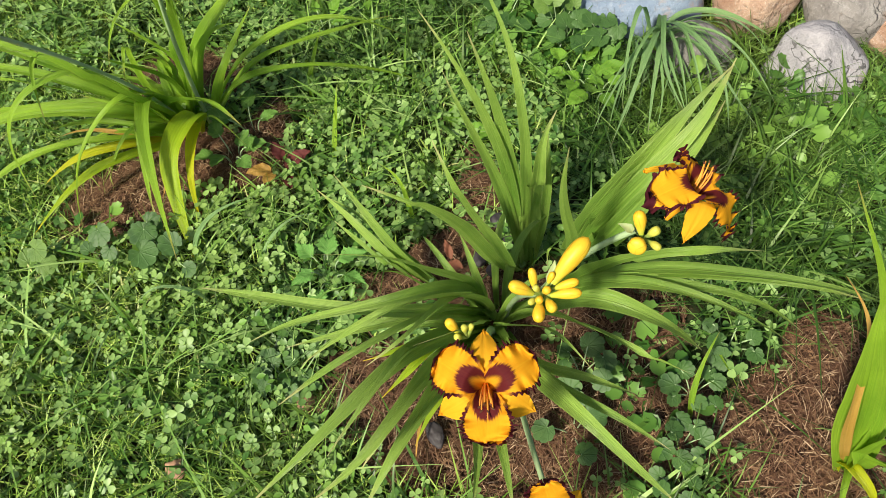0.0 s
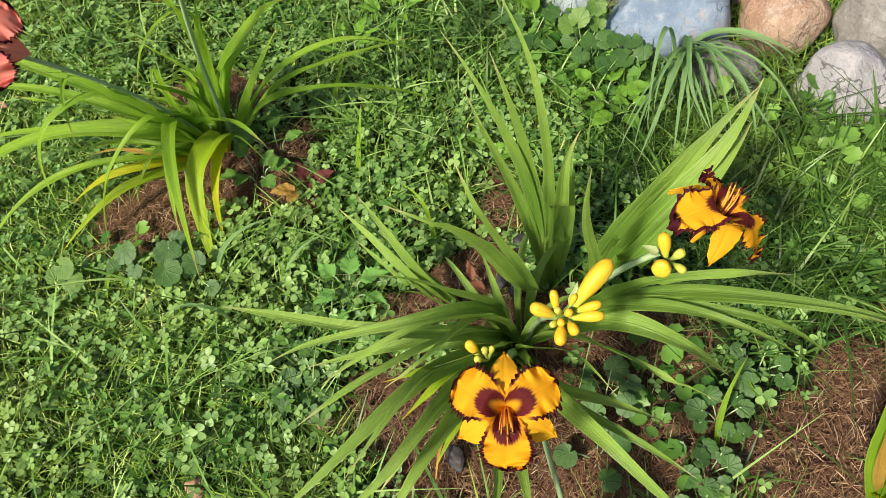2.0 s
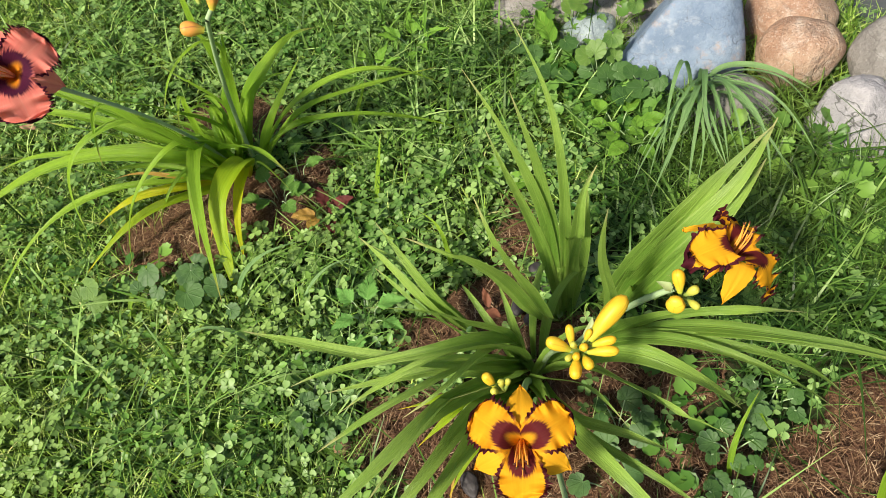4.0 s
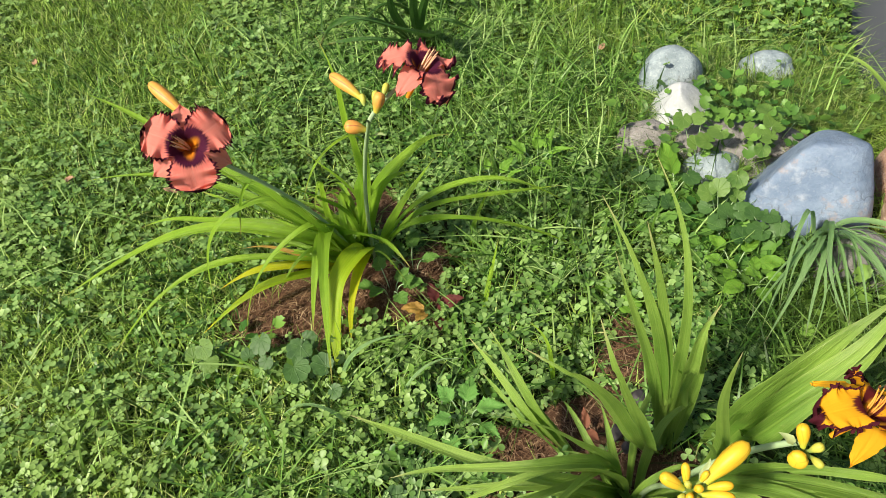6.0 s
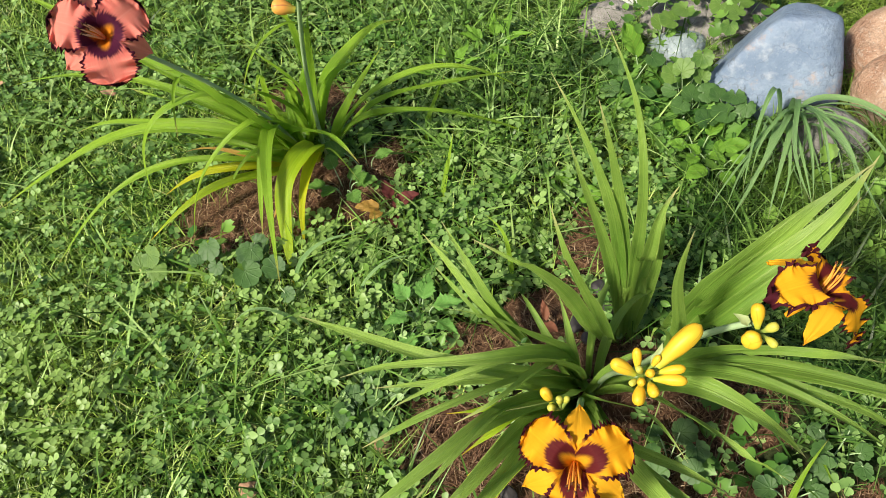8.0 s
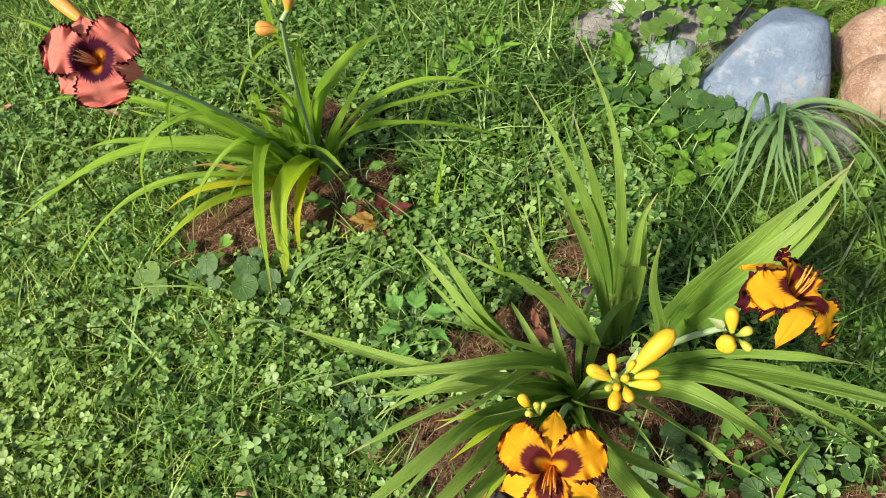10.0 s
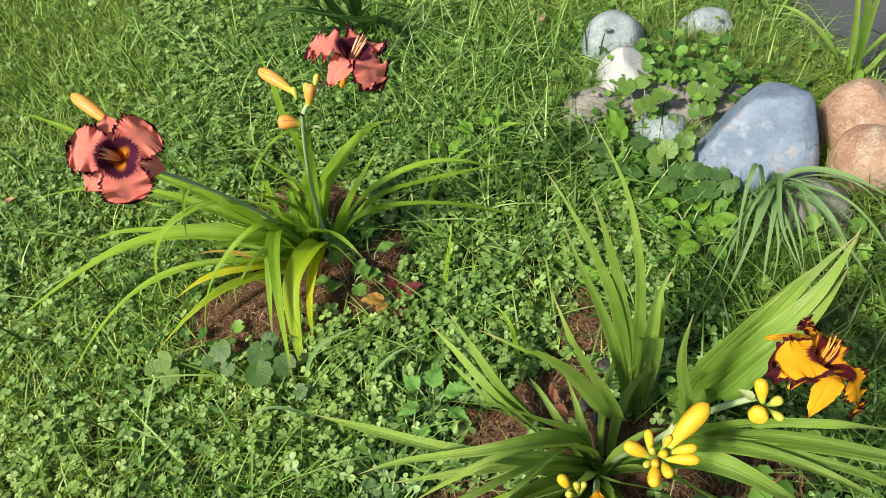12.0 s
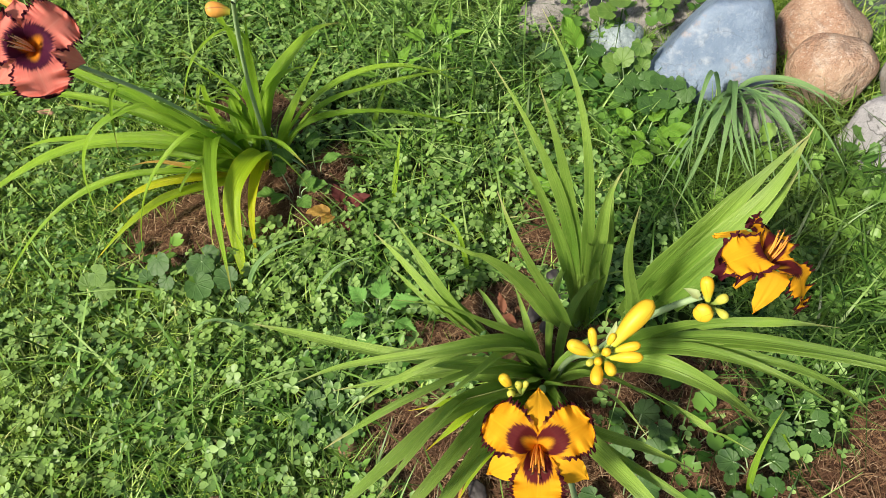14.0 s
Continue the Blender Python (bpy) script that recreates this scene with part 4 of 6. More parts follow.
blade(golden_lily, 0.024, (0.11, 0.67), (0.167, 0.56, 0.1), (0.224, 0.529, 0.13), (0.291, 0.506, 0.11))
blade(golden_lily, 0.028, (0.11, 0.665), (0.155, 0.533, 0.14), (0.208, 0.449, 0.2), (0.257, 0.399, 0.18), (0.314, 0.359, 0.12))
blade(golden_lily, 0.022, (0.115, 0.665), (0.176, 0.516, 0.15), (0.24, 0.462, 0.18), (0.314, 0.421, 0.14))
blade(golden_lily, 0.031, (0.09, 0.67), (0.018, 0.557, 0.22), (-0.038, 0.471, 0.32), (-0.095, 0.405, 0.34), (-0.182, 0.346, 0.3))
blade(golden_lily, 0.022, (0.09, 0.67), (0.005, 0.549, 0.24), (-0.017, 0.483, 0.33), (-0.043, 0.432, 0.36), (-0.078, 0.382, 0.36))
blade(golden_lily, 0.029, (0.095, 0.665), (0.028, 0.548, 0.18), (-0.012, 0.456, 0.28), (-0.06, 0.389, 0.3), (-0.122, 0.354, 0.27))
blade(golden_lily, 0.037, (0.095, 0.66), (0.04, 0.543, 0.15), (0.003, 0.454, 0.24), (-0.029, 0.397, 0.26), (-0.066, 0.349, 0.23))
blade(golden_lily, 0.033, (0.09, 0.66), (0.018, 0.549, 0.16), (-0.034, 0.475, 0.18), (-0.085, 0.423, 0.14))
blade(golden_lily, 0.03, (0.1, 0.65), (0.066, 0.526, 0.1), (0.069, 0.434, 0.17), (0.059, 0.347, 0.2))
blade(golden_lily, 0.029, (0.11, 0.65), (0.09, 0.524, 0.1), (0.101, 0.423, 0.18), (0.109, 0.339, 0.21))
blade(golden_lily, 0.01, (0.08, 0.66), (0.003, 0.556, 0.05), (-0.017, 0.494, 0.06), (-0.028, 0.444, 0.03), material=leaf_dead)
# lime blades under the flower: sun shining through leaves, given as leaf colour
blade(golden_lily, 0.026, (0.09, 0.67), (0.034, 0.589, 0.14), (-0.009, 0.539, 0.19), (-0.055, 0.51, 0.16), material=leaf_lime_lit)
blade(golden_lily, 0.027, (0.09, 0.665), (0.03, 0.575, 0.11), (-0.008, 0.525, 0.14), (-0.053, 0.501, 0.1), material=leaf_lime_lit)
blade(golden_lily, 0.024, (0.095, 0.665), (0.044, 0.556, 0.09), (0.012, 0.51, 0.11), (-0.021, 0.465, 0.08), material=leaf_lime_lit)
blade(golden_lily, 0.02, (0.09, 0.675), (0.028, 0.598, 0.16), (-0.015, 0.564, 0.2), (-0.081, 0.561, 0.17), material=leaf_lime_lit)
blade(golden_lily, 0.012, (0.17, 0.7), (0.195, 0.658, 0.26), (0.181, 0.645, 0.29), (0.18, 0.647, 0.24))




blade(edge_lily, 0.056, (0.575, 0.41), (0.556, 0.426, 0.08), (0.54, 0.457, 0.22), (0.512, 0.477, 0.33), (0.505, 0.51, 0.4))
blade(edge_lily, 0.014, (0.575, 0.41), (0.527, 0.463, 0.28), (0.492, 0.514, 0.42), (0.464, 0.539, 0.48), (0.445, 0.56, 0.52), facing=True)
blade(edge_lily, 0.015, (0.575, 0.41), (0.526, 0.436, 0.18), (0.527, 0.478, 0.26), (0.521, 0.52, 0.31), (0.503, 0.555, 0.33), material=leaf_dead)
blade(edge_lily, 0.034, (0.575, 0.41), (0.568, 0.42, 0.1), (0.582, 0.441, 0.15), (0.643, 0.474, 0.15))
blade(edge_lily, 0.035, (0.575, 0.41), (0.565, 0.409, 0.08), (0.587, 0.391, 0.1), (0.648, 0.374, 0.06))
blade(edge_lily, 0.023, (0.575, 0.41), (0.563, 0.401, 0.06), (0.574, 0.378, 0.06), (0.589, 0.351, 0.03), material=leaf_yellow)
blade(edge_lily, 0.016, (0.575, 0.41), (0.556, 0.397, 0.05), (0.543, 0.372, 0.05), (0.545, 0.35, 0.02))
blade(edge_lily, 0.031, (0.575, 0.41), (0.567, 0.408, 0.12), (0.58, 0.408, 0.18), (0.637, 0.413, 0.16))

blade(far_lily, 0.036, (-0.5, 2.07), (-0.463, 1.663, 0.24), (-0.547, 1.653, 0.27), (-0.68, 1.71, 0.15))
blade(far_lily, 0.033, (-0.49, 2.08), (-0.47, 1.813, 0.1), (-0.57, 1.769, 0.14), (-0.699, 1.807, 0.1))
for path in (((-0.512, 1.842, 0.12), (-0.547, 1.730, 0.22), (-0.650, 1.792, 0.16)), ((-0.522, 1.819, 0.15), (-0.533, 1.742, 0.24), (-0.595, 1.738, 0.25)), ((-0.505, 1.84, 0.16), (-0.484, 1.76, 0.28), (-0.461, 1.72, 0.36)),
             ((-0.459, 1.85, 0.15), (-0.423, 1.76, 0.28), (-0.404, 1.70, 0.38)), ((-0.430, 1.842, 0.12), (-0.352, 1.759, 0.20), (-0.289, 1.809, 0.14)), ((-0.445, 1.86, 0.14), (-0.391, 1.78, 0.27), (-0.350, 1.74, 0.36))):
    blade(far_lily, 0.024, (-0.48, 1.94), *path)
for turn, reach, tip_z, mid_out, mid_z, width in ((-165, 0.30, 0.08, 0.50, 0.17, 0.026), (-150, 0.27, 0.06, 0.50, 0.15, 0.024), (170, 0.24, 0.14, 0.45, 0.19, 0.024), (-130, 0.22, 0.05, 0.55, 0.12, 0.022), (150, 0.16, 0.28, 0.40, 0.20, 0.024), (120, 0.12, 0.34, 0.40, 0.21, 0.024),
                                                 (95, 0.10, 0.38, 0.40, 0.22, 0.026), (75, 0.12, 0.36, 0.40, 0.22, 0.024), (55, 0.15, 0.33, 0.40, 0.21, 0.024), (30, 0.20, 0.22, 0.45, 0.20, 0.022), (5, 0.24, 0.10, 0.50, 0.16, 0.022), (-30, 0.20, 0.06, 0.55, 0.12, 0.020), (110, 0.05, 0.36, 0.40, 0.20, 0.026), (65, 0.06, 0.35, 0.40, 0.20, 0.024)):
    leaf(far_lily, -0.49 + 0.02 * math.cos(radians(turn)), 2.08 + 0.02 * math.sin(radians(turn)), turn, reach, tip_z, mid_out, mid_z, 0.01, width)

# shorter leaves that fill the crowns
rng = np.random.default_rng(17)
for k in range(14):
    leaf(golden_lily, 0.10 + rng.uniform(-0.025, 0.03), 0.68 + rng.uniform(-0.03, 0.02), k * 26 + rng.uniform(-12, 12) + 150, rng.uniform(0.10, 0.20), rng.uniform(0.05, 0.13), rng.uniform(0.42, 0.55), rng.uniform(0.08, 0.14), rng.uniform(-0.03, 0.03), rng.uniform(0.016, 0.024))
for k in range(18):
    leaf(salmon_lily, -0.46 + rng.uniform(-0.035, 0.045), 1.15 + rng.uniform(-0.02, 0.03), rng.uniform(100, 260), rng.uniform(0.10, 0.20), rng.uniform(0.03, 0.10), rng.uniform(0.42, 0.55), rng.uniform(0.06, 0.12), rng.uniform(-0.03, 0.03), rng.uniform(0.013, 0.019))

# salmon flowers
scape(salmon_lily, ((-0.42, 1.145, 0.0), (-0.40, 1.12, 0.25), (-0.285, 0.965, 0.53)), 0.0042, 0.0032)
scape(salmon_lily, ((-0.46, 1.14, 0.0), (-0.414, 1.04, 0.265), (-0.555, 0.927, 0.497)), 0.0036, 0.0030)
scape(salmon_lily, ((-0.285, 0.965, 0.53), (-0.27, 0.99, 0.55), (-0.235, 1.055, 0.545)), 0.0035, 0.003)
flower(salmon_lily, (-0.534, 0.893, 0.535), (0.46, -0.60, 0.66), 137, 0.126, salmon_petal, salmon_sepal, pale_stamen, 1, 0.006, 0.56, "salmon-pink flower with dark purple eye and frilled edge", 0.019)
flower(salmon_lily, (-0.219, 1.052, 0.562), (0.50, 0.10, 0.86), 332, 0.122, salmon_petal, salmon_sepal, pale_stamen, 2, 0.016, 0.50, "salmon-pink flower with dark purple eye and frilled edge")
bud(salmon_lily, (-0.560, 0.955, 0.535), (-0.78, 0.44, 0.42), 0.090, 0.0120, salmon_bud, "long orange-yellow bud")
bud(salmon_lily, (-0.300, 0.995, 0.545), (-0.80, 0.50, 0.25), 0.070, 0.0110, salmon_bud, "long orange-yellow bud")
bud(salmon_lily, (-0.285, 0.945, 0.530), (-0.85, -0.15, 0.3), 0.032, 0.0120, salmon_bud, "short orange bud")
bud(salmon_lily, (-0.272, 0.965, 0.545), (0.3, 0.35, 0.85), 0.032, 0.0105, salmon_bud, "short orange bud")
bud(salmon_lily, (-0.280, 0.985, 0.545), (0.1, 0.75, 0.6), 0.020, 0.0060, green_bud)
bud(salmon_lily, (-0.295, 0.985, 0.540), (-0.3, 0.75, 0.6), 0.020, 0.0055, green_bud)
bud(salmon_lily, (-0.268, 0.995, 0.550), (0.2, 0.85, 0.5), 0.022, 0.0060, green_bud)
bract(salmon_lily, (-0.28, 0.955, 0.51), (0.6, -0.4, 0.4), 0.035, 0.012)

# golden flowers
scape(golden_lily, ((0.10, 0.66, 0.0), (0.10, 0.60, 0.20), (0.085, 0.485, 0.325)), 0.005, 0.004)
scape(golden_lily, ((0.12, 0.68, 0.0), (0.13, 0.64, 0.20), (0.160, 0.562, 0.325)), 0.004, 0.0035)
scape(golden_lily, ((0.15, 0.69, 0.0), (0.20, 0.67, 0.22), (0.282, 0.635, 0.335)), 0.005, 0.004)
flower(golden_lily, (0.089, 0.447, 0.352), (0.0, -0.40, 0.91), 268, 0.122, golden_petal, golden_sepal, stamen_mat, 3, 0.012, 0.47, "golden orange flower with purple eye and dark frilled edge")
flower(golden_lily, (0.350, 0.652, 0.388), (0.52, 0.10, 0.85), 335, 0.120, golden_petal, golden_sepal, stamen_mat, 4, 0.022, 0.46, "golden orange flower with purple eye and dark frilled edge")
flower(golden_lily, (0.155, 0.330, 0.19), (0.1, -0.5, 0.85), 90, 0.100, golden_petal, golden_sepal, stamen_mat, 6, 0.012, 0.54, "golden orange flower low on the clump")
scape(golden_lily, ((0.12, 0.62, 0.0), (0.13, 0.48, 0.12), (0.150, 0.375, 0.165)), 0.0045, 0.0035)


def cluster(plant, hub, rows):
    """Buds round the head of a stalk: shift and way in the plane across the stalk, lift, length, thickness, material."""
    e1, e2, e3 = np.array([1, 0, -0.05]), np.array([0.06, 0.87, 0.49]), np.array([0, -0.5, 0.87])
    for sx, sy, wx, wy, wz, ln, rad, mt in rows:
        foot = np.asarray(hub) + (e1 * sx + e2 * sy) * 0.55
        bud(plant, foot, e1 * wx + e2 * wy + e3 * wz, ln * 1.0 + 0.002, rad * (0.95 + 0.15 * math.sin(sx * 900)), mt)
        path = bezier((np.asarray(hub) - e3 * 0.012, np.asarray(hub) + (foot - hub) * 0.6, foot + unit(e1 * wx + e2 * wy + e3 * wz) * 0.003), np.linspace(0, 1, 6))
        part("pedicel", mesh("pedicel", *tube(local(plant, path), 0.0024, 7), green_bud, np.zeros((42, 2))), plant)


cluster(golden_lily, (0.161, 0.557, 0.343), [
    (0.022, 0.020, 0.62, 0.75, 0.20, 0.068, 0.0125, golden_bud), (-0.015, 0.008, -0.15, 0.9, 0.4, 0.028, 0.0075, golden_bud), (-0.020, 0.000, -0.85, 0.4, 0.35, 0.032, 0.0090, golden_bud),
    (0.025, 0.008, 0.9, 0.25, 0.3, 0.030, 0.0078, golden_bud), (0.018, -0.006, 0.95, 0.05, 0.3, 0.036, 0.0090, golden_bud), (-0.006, -0.018, -0.1, -0.8, 0.5, 0.026, 0.0082, golden_bud),
    (0.010, -0.014, 0.3, -0.6, 0.7, 0.020, 0.0075, golden_bud), (0.004, 0.002, 0.2, 0.2, 0.9, 0.016, 0.0068, golden_bud), (-0.008, 0.004, -0.3, 0.4, 0.8, 0.014, 0.0060, green_bud),
    (-0.004, -0.008, -0.2, -0.3, 0.9, 0.013, 0.0055, golden_bud), (-0.014, -0.010, -0.6, -0.4, 0.6, 0.012, 0.0050, green_bud), (0.012, 0.018, 0.3, 0.7, 0.6, 0.018, 0.0060, golden_bud)])
cluster(golden_lily, (0.288, 0.622, 0.336), [
    (-0.005, 0.010, -0.15, 0.9, 0.4, 0.030, 0.0085, golden_bud), (-0.012, -0.008, -0.3, -0.4, 0.85, 0.018, 0.0125, golden_bud), (0.012, -0.008, 0.5, -0.5, 0.7, 0.018, 0.0075, green_bud),
    (0.008, 0.004, 0.6, 0.4, 0.6, 0.018, 0.0065, green_bud)])
cluster(golden_lily, (0.072, 0.515, 0.330), [
    (-0.020, 0.012, -0.5, 0.7, 0.5, 0.022, 0.0070, golden_bud), (-0.004, 0.010, -0.1, 0.7, 0.7, 0.012, 0.0050, green_bud), (0.006, 0.012, 0.2, 0.7, 0.7, 0.012, 0.0050, green_bud), (-0.012, 0.000, -0.5, 0.2, 0.8, 0.012, 0.0048, green_bud)])
bract(golden_lily, (0.172, 0.566, 0.343), (0.2, 0.7, 0.5), 0.030, 0.014)
bract(golden_lily, (0.276, 0.63, 0.340), (-0.8, 0.5, 0.2), 0.020, 0.012)

# ---- sedge tuft hanging over the stones ----
sedge = thing("sedge_tuft", "tuft of narrow arching sedge leaves among the stones", "grass tuft", 0.455, 1.215)
blade(sedge, 0.01, (0.458, 1.245), (0.392, 1.161, 0.17), (0.371, 1.103, 0.14), (0.354, 1.02, 0.09), material=sedge_mat)
blade(sedge, 0.013, (0.458, 1.245), (0.438, 1.151, 0.16), (0.43, 1.075, 0.14), (0.464, 1.005, 0.08), material=sedge_mat)
blade(sedge, 0.012, (0.458, 1.245), (0.424, 1.136, 0.14), (0.377, 1.043, 0.13), (0.322, 0.948, 0.08), material=sedge_mat)
blade(sedge, 0.009, (0.458, 1.245), (0.416, 1.148, 0.14), (0.382, 1.096, 0.13), (0.369, 1.048, 0.09), material=sedge_mat)
blade(sedge, 0.012, (0.458, 1.245), (0.427, 1.108, 0.13), (0.407, 1.039, 0.11), (0.39, 0.967, 0.08), material=sedge_mat)
blade(sedge, 0.011, (0.458, 1.245), (0.452, 1.138, 0.14), (0.458, 1.072, 0.13), (0.465, 1.005, 0.08), material=sedge_mat)
blade(sedge, 0.012, (0.458, 1.245), (0.472, 1.116, 0.17), (0.503, 1.062, 0.16), (0.524, 1.026, 0.12), (0.526, 0.957, 0.07), material=sedge_mat)
blade(sedge, 0.009, (0.458, 1.245), (0.473, 1.155, 0.14), (0.527, 1.107, 0.16), (0.586, 1.05, 0.12), (0.621, 1.016, 0.07), material=sedge_mat)
blade(sedge, 0.015, (0.458, 1.245), (0.496, 1.228, 0.1), (0.554, 1.191, 0.13), (0.638, 1.151, 0.1), material=sedge_mat)
blade(sedge, 0.011, (0.458, 1.245), (0.507, 1.196, 0.12), (0.568, 1.139, 0.15), (0.63, 1.088, 0.09), material=sedge_mat)
blade(sedge, 0.008, (0.458, 1.245), (0.372, 1.091, 0.12), (0.346, 1.041, 0.1), (0.326, 0.99, 0.07), material=sedge_mat)
blade(sedge, 0.007, (0.458, 1.245), (0.365, 1.081, 0.12), (0.322, 1.023, 0.1), (0.293, 0.978, 0.07), material=sedge_mat)
blade(sedge, 0.011, (0.458, 1.245), (0.501, 1.071, 0.15), (0.545, 0.997, 0.11), (0.58, 0.968, 0.07), material=sedge_mat)
blade(sedge, 0.008, (0.458, 1.245), (0.439, 1.118, 0.13), (0.448, 1.048, 0.12), (0.467, 0.994, 0.07), material=sedge_mat)
blade(sedge, 0.009, (0.458, 1.245), (0.405, 1.119, 0.12), (0.38, 1.054, 0.1), (0.35, 0.999, 0.07), material=sedge_mat)
blade(sedge, 0.009, (0.458, 1.245), (0.495, 1.175, 0.12), (0.532, 1.149, 0.15), (0.581, 1.138, 0.11), material=sedge_mat)
blade(sedge, 0.009, (0.458, 1.245), (0.478, 1.131, 0.14), (0.486, 1.065, 0.12), (0.498, 0.993, 0.07), material=sedge_mat)
blade(sedge, 0.008, (0.458, 1.245), (0.43, 1.138, 0.12), (0.425, 1.043, 0.11), (0.405, 0.974, 0.07), material=sedge_mat)
blade(sedge, 0.007, (0.458, 1.245), (0.396, 1.13, 0.12), (0.356, 1.09, 0.11), (0.317, 1.038, 0.07), material=sedge_mat)
blade(sedge, 0.008, (0.458, 1.245), (0.49, 1.138, 0.14), (0.528, 1.093, 0.14), (0.573, 1.057, 0.09), material=sedge_mat)


rng = np.random.default_rng(11)
for k in range(26):
    az, rc = (rng.uniform(-122, -70), rng.uniform(0.10, 0.26)) if k < 18 else (rng.uniform(-50, 10), rng.uniform(0.10, 0.22))
    leaf(sedge, 0.458 + rng.uniform(-0.04, 0.05), 1.235 + rng.uniform(-0.02, 0.02), az, rc, rng.uniform(0.01, 0.03), rng.uniform(0.26, 0.42), rng.uniform(0.05, 0.11), rng.uniform(-0.02, 0.02), rng.uniform(0.005, 0.009), sedge_mat, "blade", 0.6)


# single broad grass blades, each rooted by itself
tuft = thing("grass_blade", "broad arching grass blade standing out of the clover", "grass blade", -0.39, 0.805, group="single grass blades")
blade(tuft, 0.008, (-0.39, 0.805), (-0.39, 0.834, 0.07), (-0.353, 0.861, 0.11), (-0.263, 0.89, 0.12), material=sedge_mat)
tuft = thing("grass_blade", "broad arching grass blade standing out of the clover", "grass blade", -0.227, 1.187, group="single grass blades")
blade(tuft, 0.011, (-0.227, 1.187), (-0.212, 1.212, 0.06), (-0.197, 1.247, 0.09), (-0.182, 1.268, 0.12), material=leaf_green, facing=True)
tuft = thing("grass_blade", "broad arching grass blade standing out of the clover", "grass blade", -0.172, 1.018, group="single grass blades")
blade(tuft, 0.01, (-0.172, 1.018), (-0.162, 1.07, 0.05), (-0.155, 1.102, 0.08), (-0.148, 1.13, 0.11), material=leaf_green, facing=True)
tuft = thing("grass_blade", "broad arching grass blade standing out of the clover", "grass blade", 0.371, 0.477, group="single grass blades")
blade(tuft, 0.009, (0.371, 0.477), (0.376, 0.517, 0.06), (0.391, 0.551, 0.1), (0.418, 0.588, 0.12), material=leaf_green, facing=True)
tuft = thing("grass_blade", "broad arching grass blade standing out of the clover", "grass blade", 0.441, 0.624, group="single grass blades")
blade(tuft, 0.005, (0.441, 0.624), (0.431, 0.577, 0.05), (0.44, 0.545, 0.05), (0.453, 0.521, 0.03), material=leaf_green)
tuft = thing("grass_blade", "broad arching grass blade standing out of the clover", "grass blade", -0.021, 0.871, group="single grass blades")
blade(tuft, 0.009, (-0.021, 0.871), (-0.026, 0.886, 0.07), (-0.038, 0.907, 0.11), (-0.072, 0.936, 0.12), material=leaf_green)
tuft = thing("grass_blade", "broad arching grass blade standing out of the clover", "grass blade", -0.289, 0.804, group="single grass blades")
blade(tuft, 0.008, (-0.289, 0.804), (-0.268, 0.827, 0.06), (-0.227, 0.86, 0.08), (-0.183, 0.884, 0.06), material=sedge_mat)
tuft = thing("grass_blade", "broad arching grass blade standing out of the clover", "grass blade", -0.361, 0.739, group="single grass blades")
blade(tuft, 0.009, (-0.361, 0.739), (-0.383, 0.746, 0.07), (-0.427, 0.747, 0.09), (-0.489, 0.735, 0.05), material=sedge_mat)
tuft = thing("grass_blade", "broad arching grass blade standing out of the clover", "grass blade", -0.627, 0.806, group="single grass blades")
blade(tuft, 0.009, (-0.627, 0.806), (-0.598, 0.837, 0.05), (-0.575, 0.885, 0.07), (-0.539, 0.928, 0.05), material=leaf_green)


# ---- broad-leaved weeds ----
def oval_leaf(plant, base, way, length, width, material, lobes=0, tooth=0.0, seed=0, stem=0.02, lift=0.3, acute=False):
    """A broad leaf on a short stem, cupped along its midrib; lobes and teeth shape its rim, acute gives it a drawn-out tip."""
    rng = np.random.default_rng(seed)
    u = unit((way[0], way[1], lift))
    v = unit((-way[1], way[0], rng.uniform(-0.25, 0.25)))
    w = np.cross(u, v)
    b = np.asarray(base, float)
    rows, cols = 29, 9
    pts, uvs = [], []
    for i in range(rows):
        s = i / (rows - 1)
        if acute:
            half = width / 2 * (min(1.0, s / 0.28) ** 0.6 * (1 - max(0.0, (s - 0.28) / 0.72)) ** 0.85 + 0.01)
        else:
            half = width / 2 * max(0.02, math.sin(math.pi * min(1, 0.04 + 0.96 * s ** 0.8))) ** 0.75
        half *= 1 + tooth * (1, 0.3, -0.5, -1)[i % 4] + lobes * 0.12 * math.sin(s * 16)
        for j in range(cols):
            t = j / (cols - 1) * 2 - 1
            z = -0.12 * length * s * s + 0.24 * abs(t) * half + 0.03 * length * math.sin(7 * s + 3 * t + seed) + 0.02 * length * math.sin(22 * s - 5 * abs(t)) * abs(t)
            pts.append(b + u * (stem + s * length + (tooth * half * abs(t) * 0.6 if i % 4 == 0 else 0)) + v * t * half + w * z)
            uvs.append((t / 2 + 0.5, s * 0.85))
    part("leaf", mesh("leaf", local(plant, pts), grid_faces(rows, cols), material, uvs), plant)
    if stem > 0.008:
        foot = np.array([b[0], b[1], float(ground_z(b[0], b[1]))])
        part("stem", mesh("stem", *tube(local(plant, bezier((foot, b, b + u * (stem + 0.004)), np.linspace(0, 1, 6))), 0.0012, 5), scape_mat), plant)


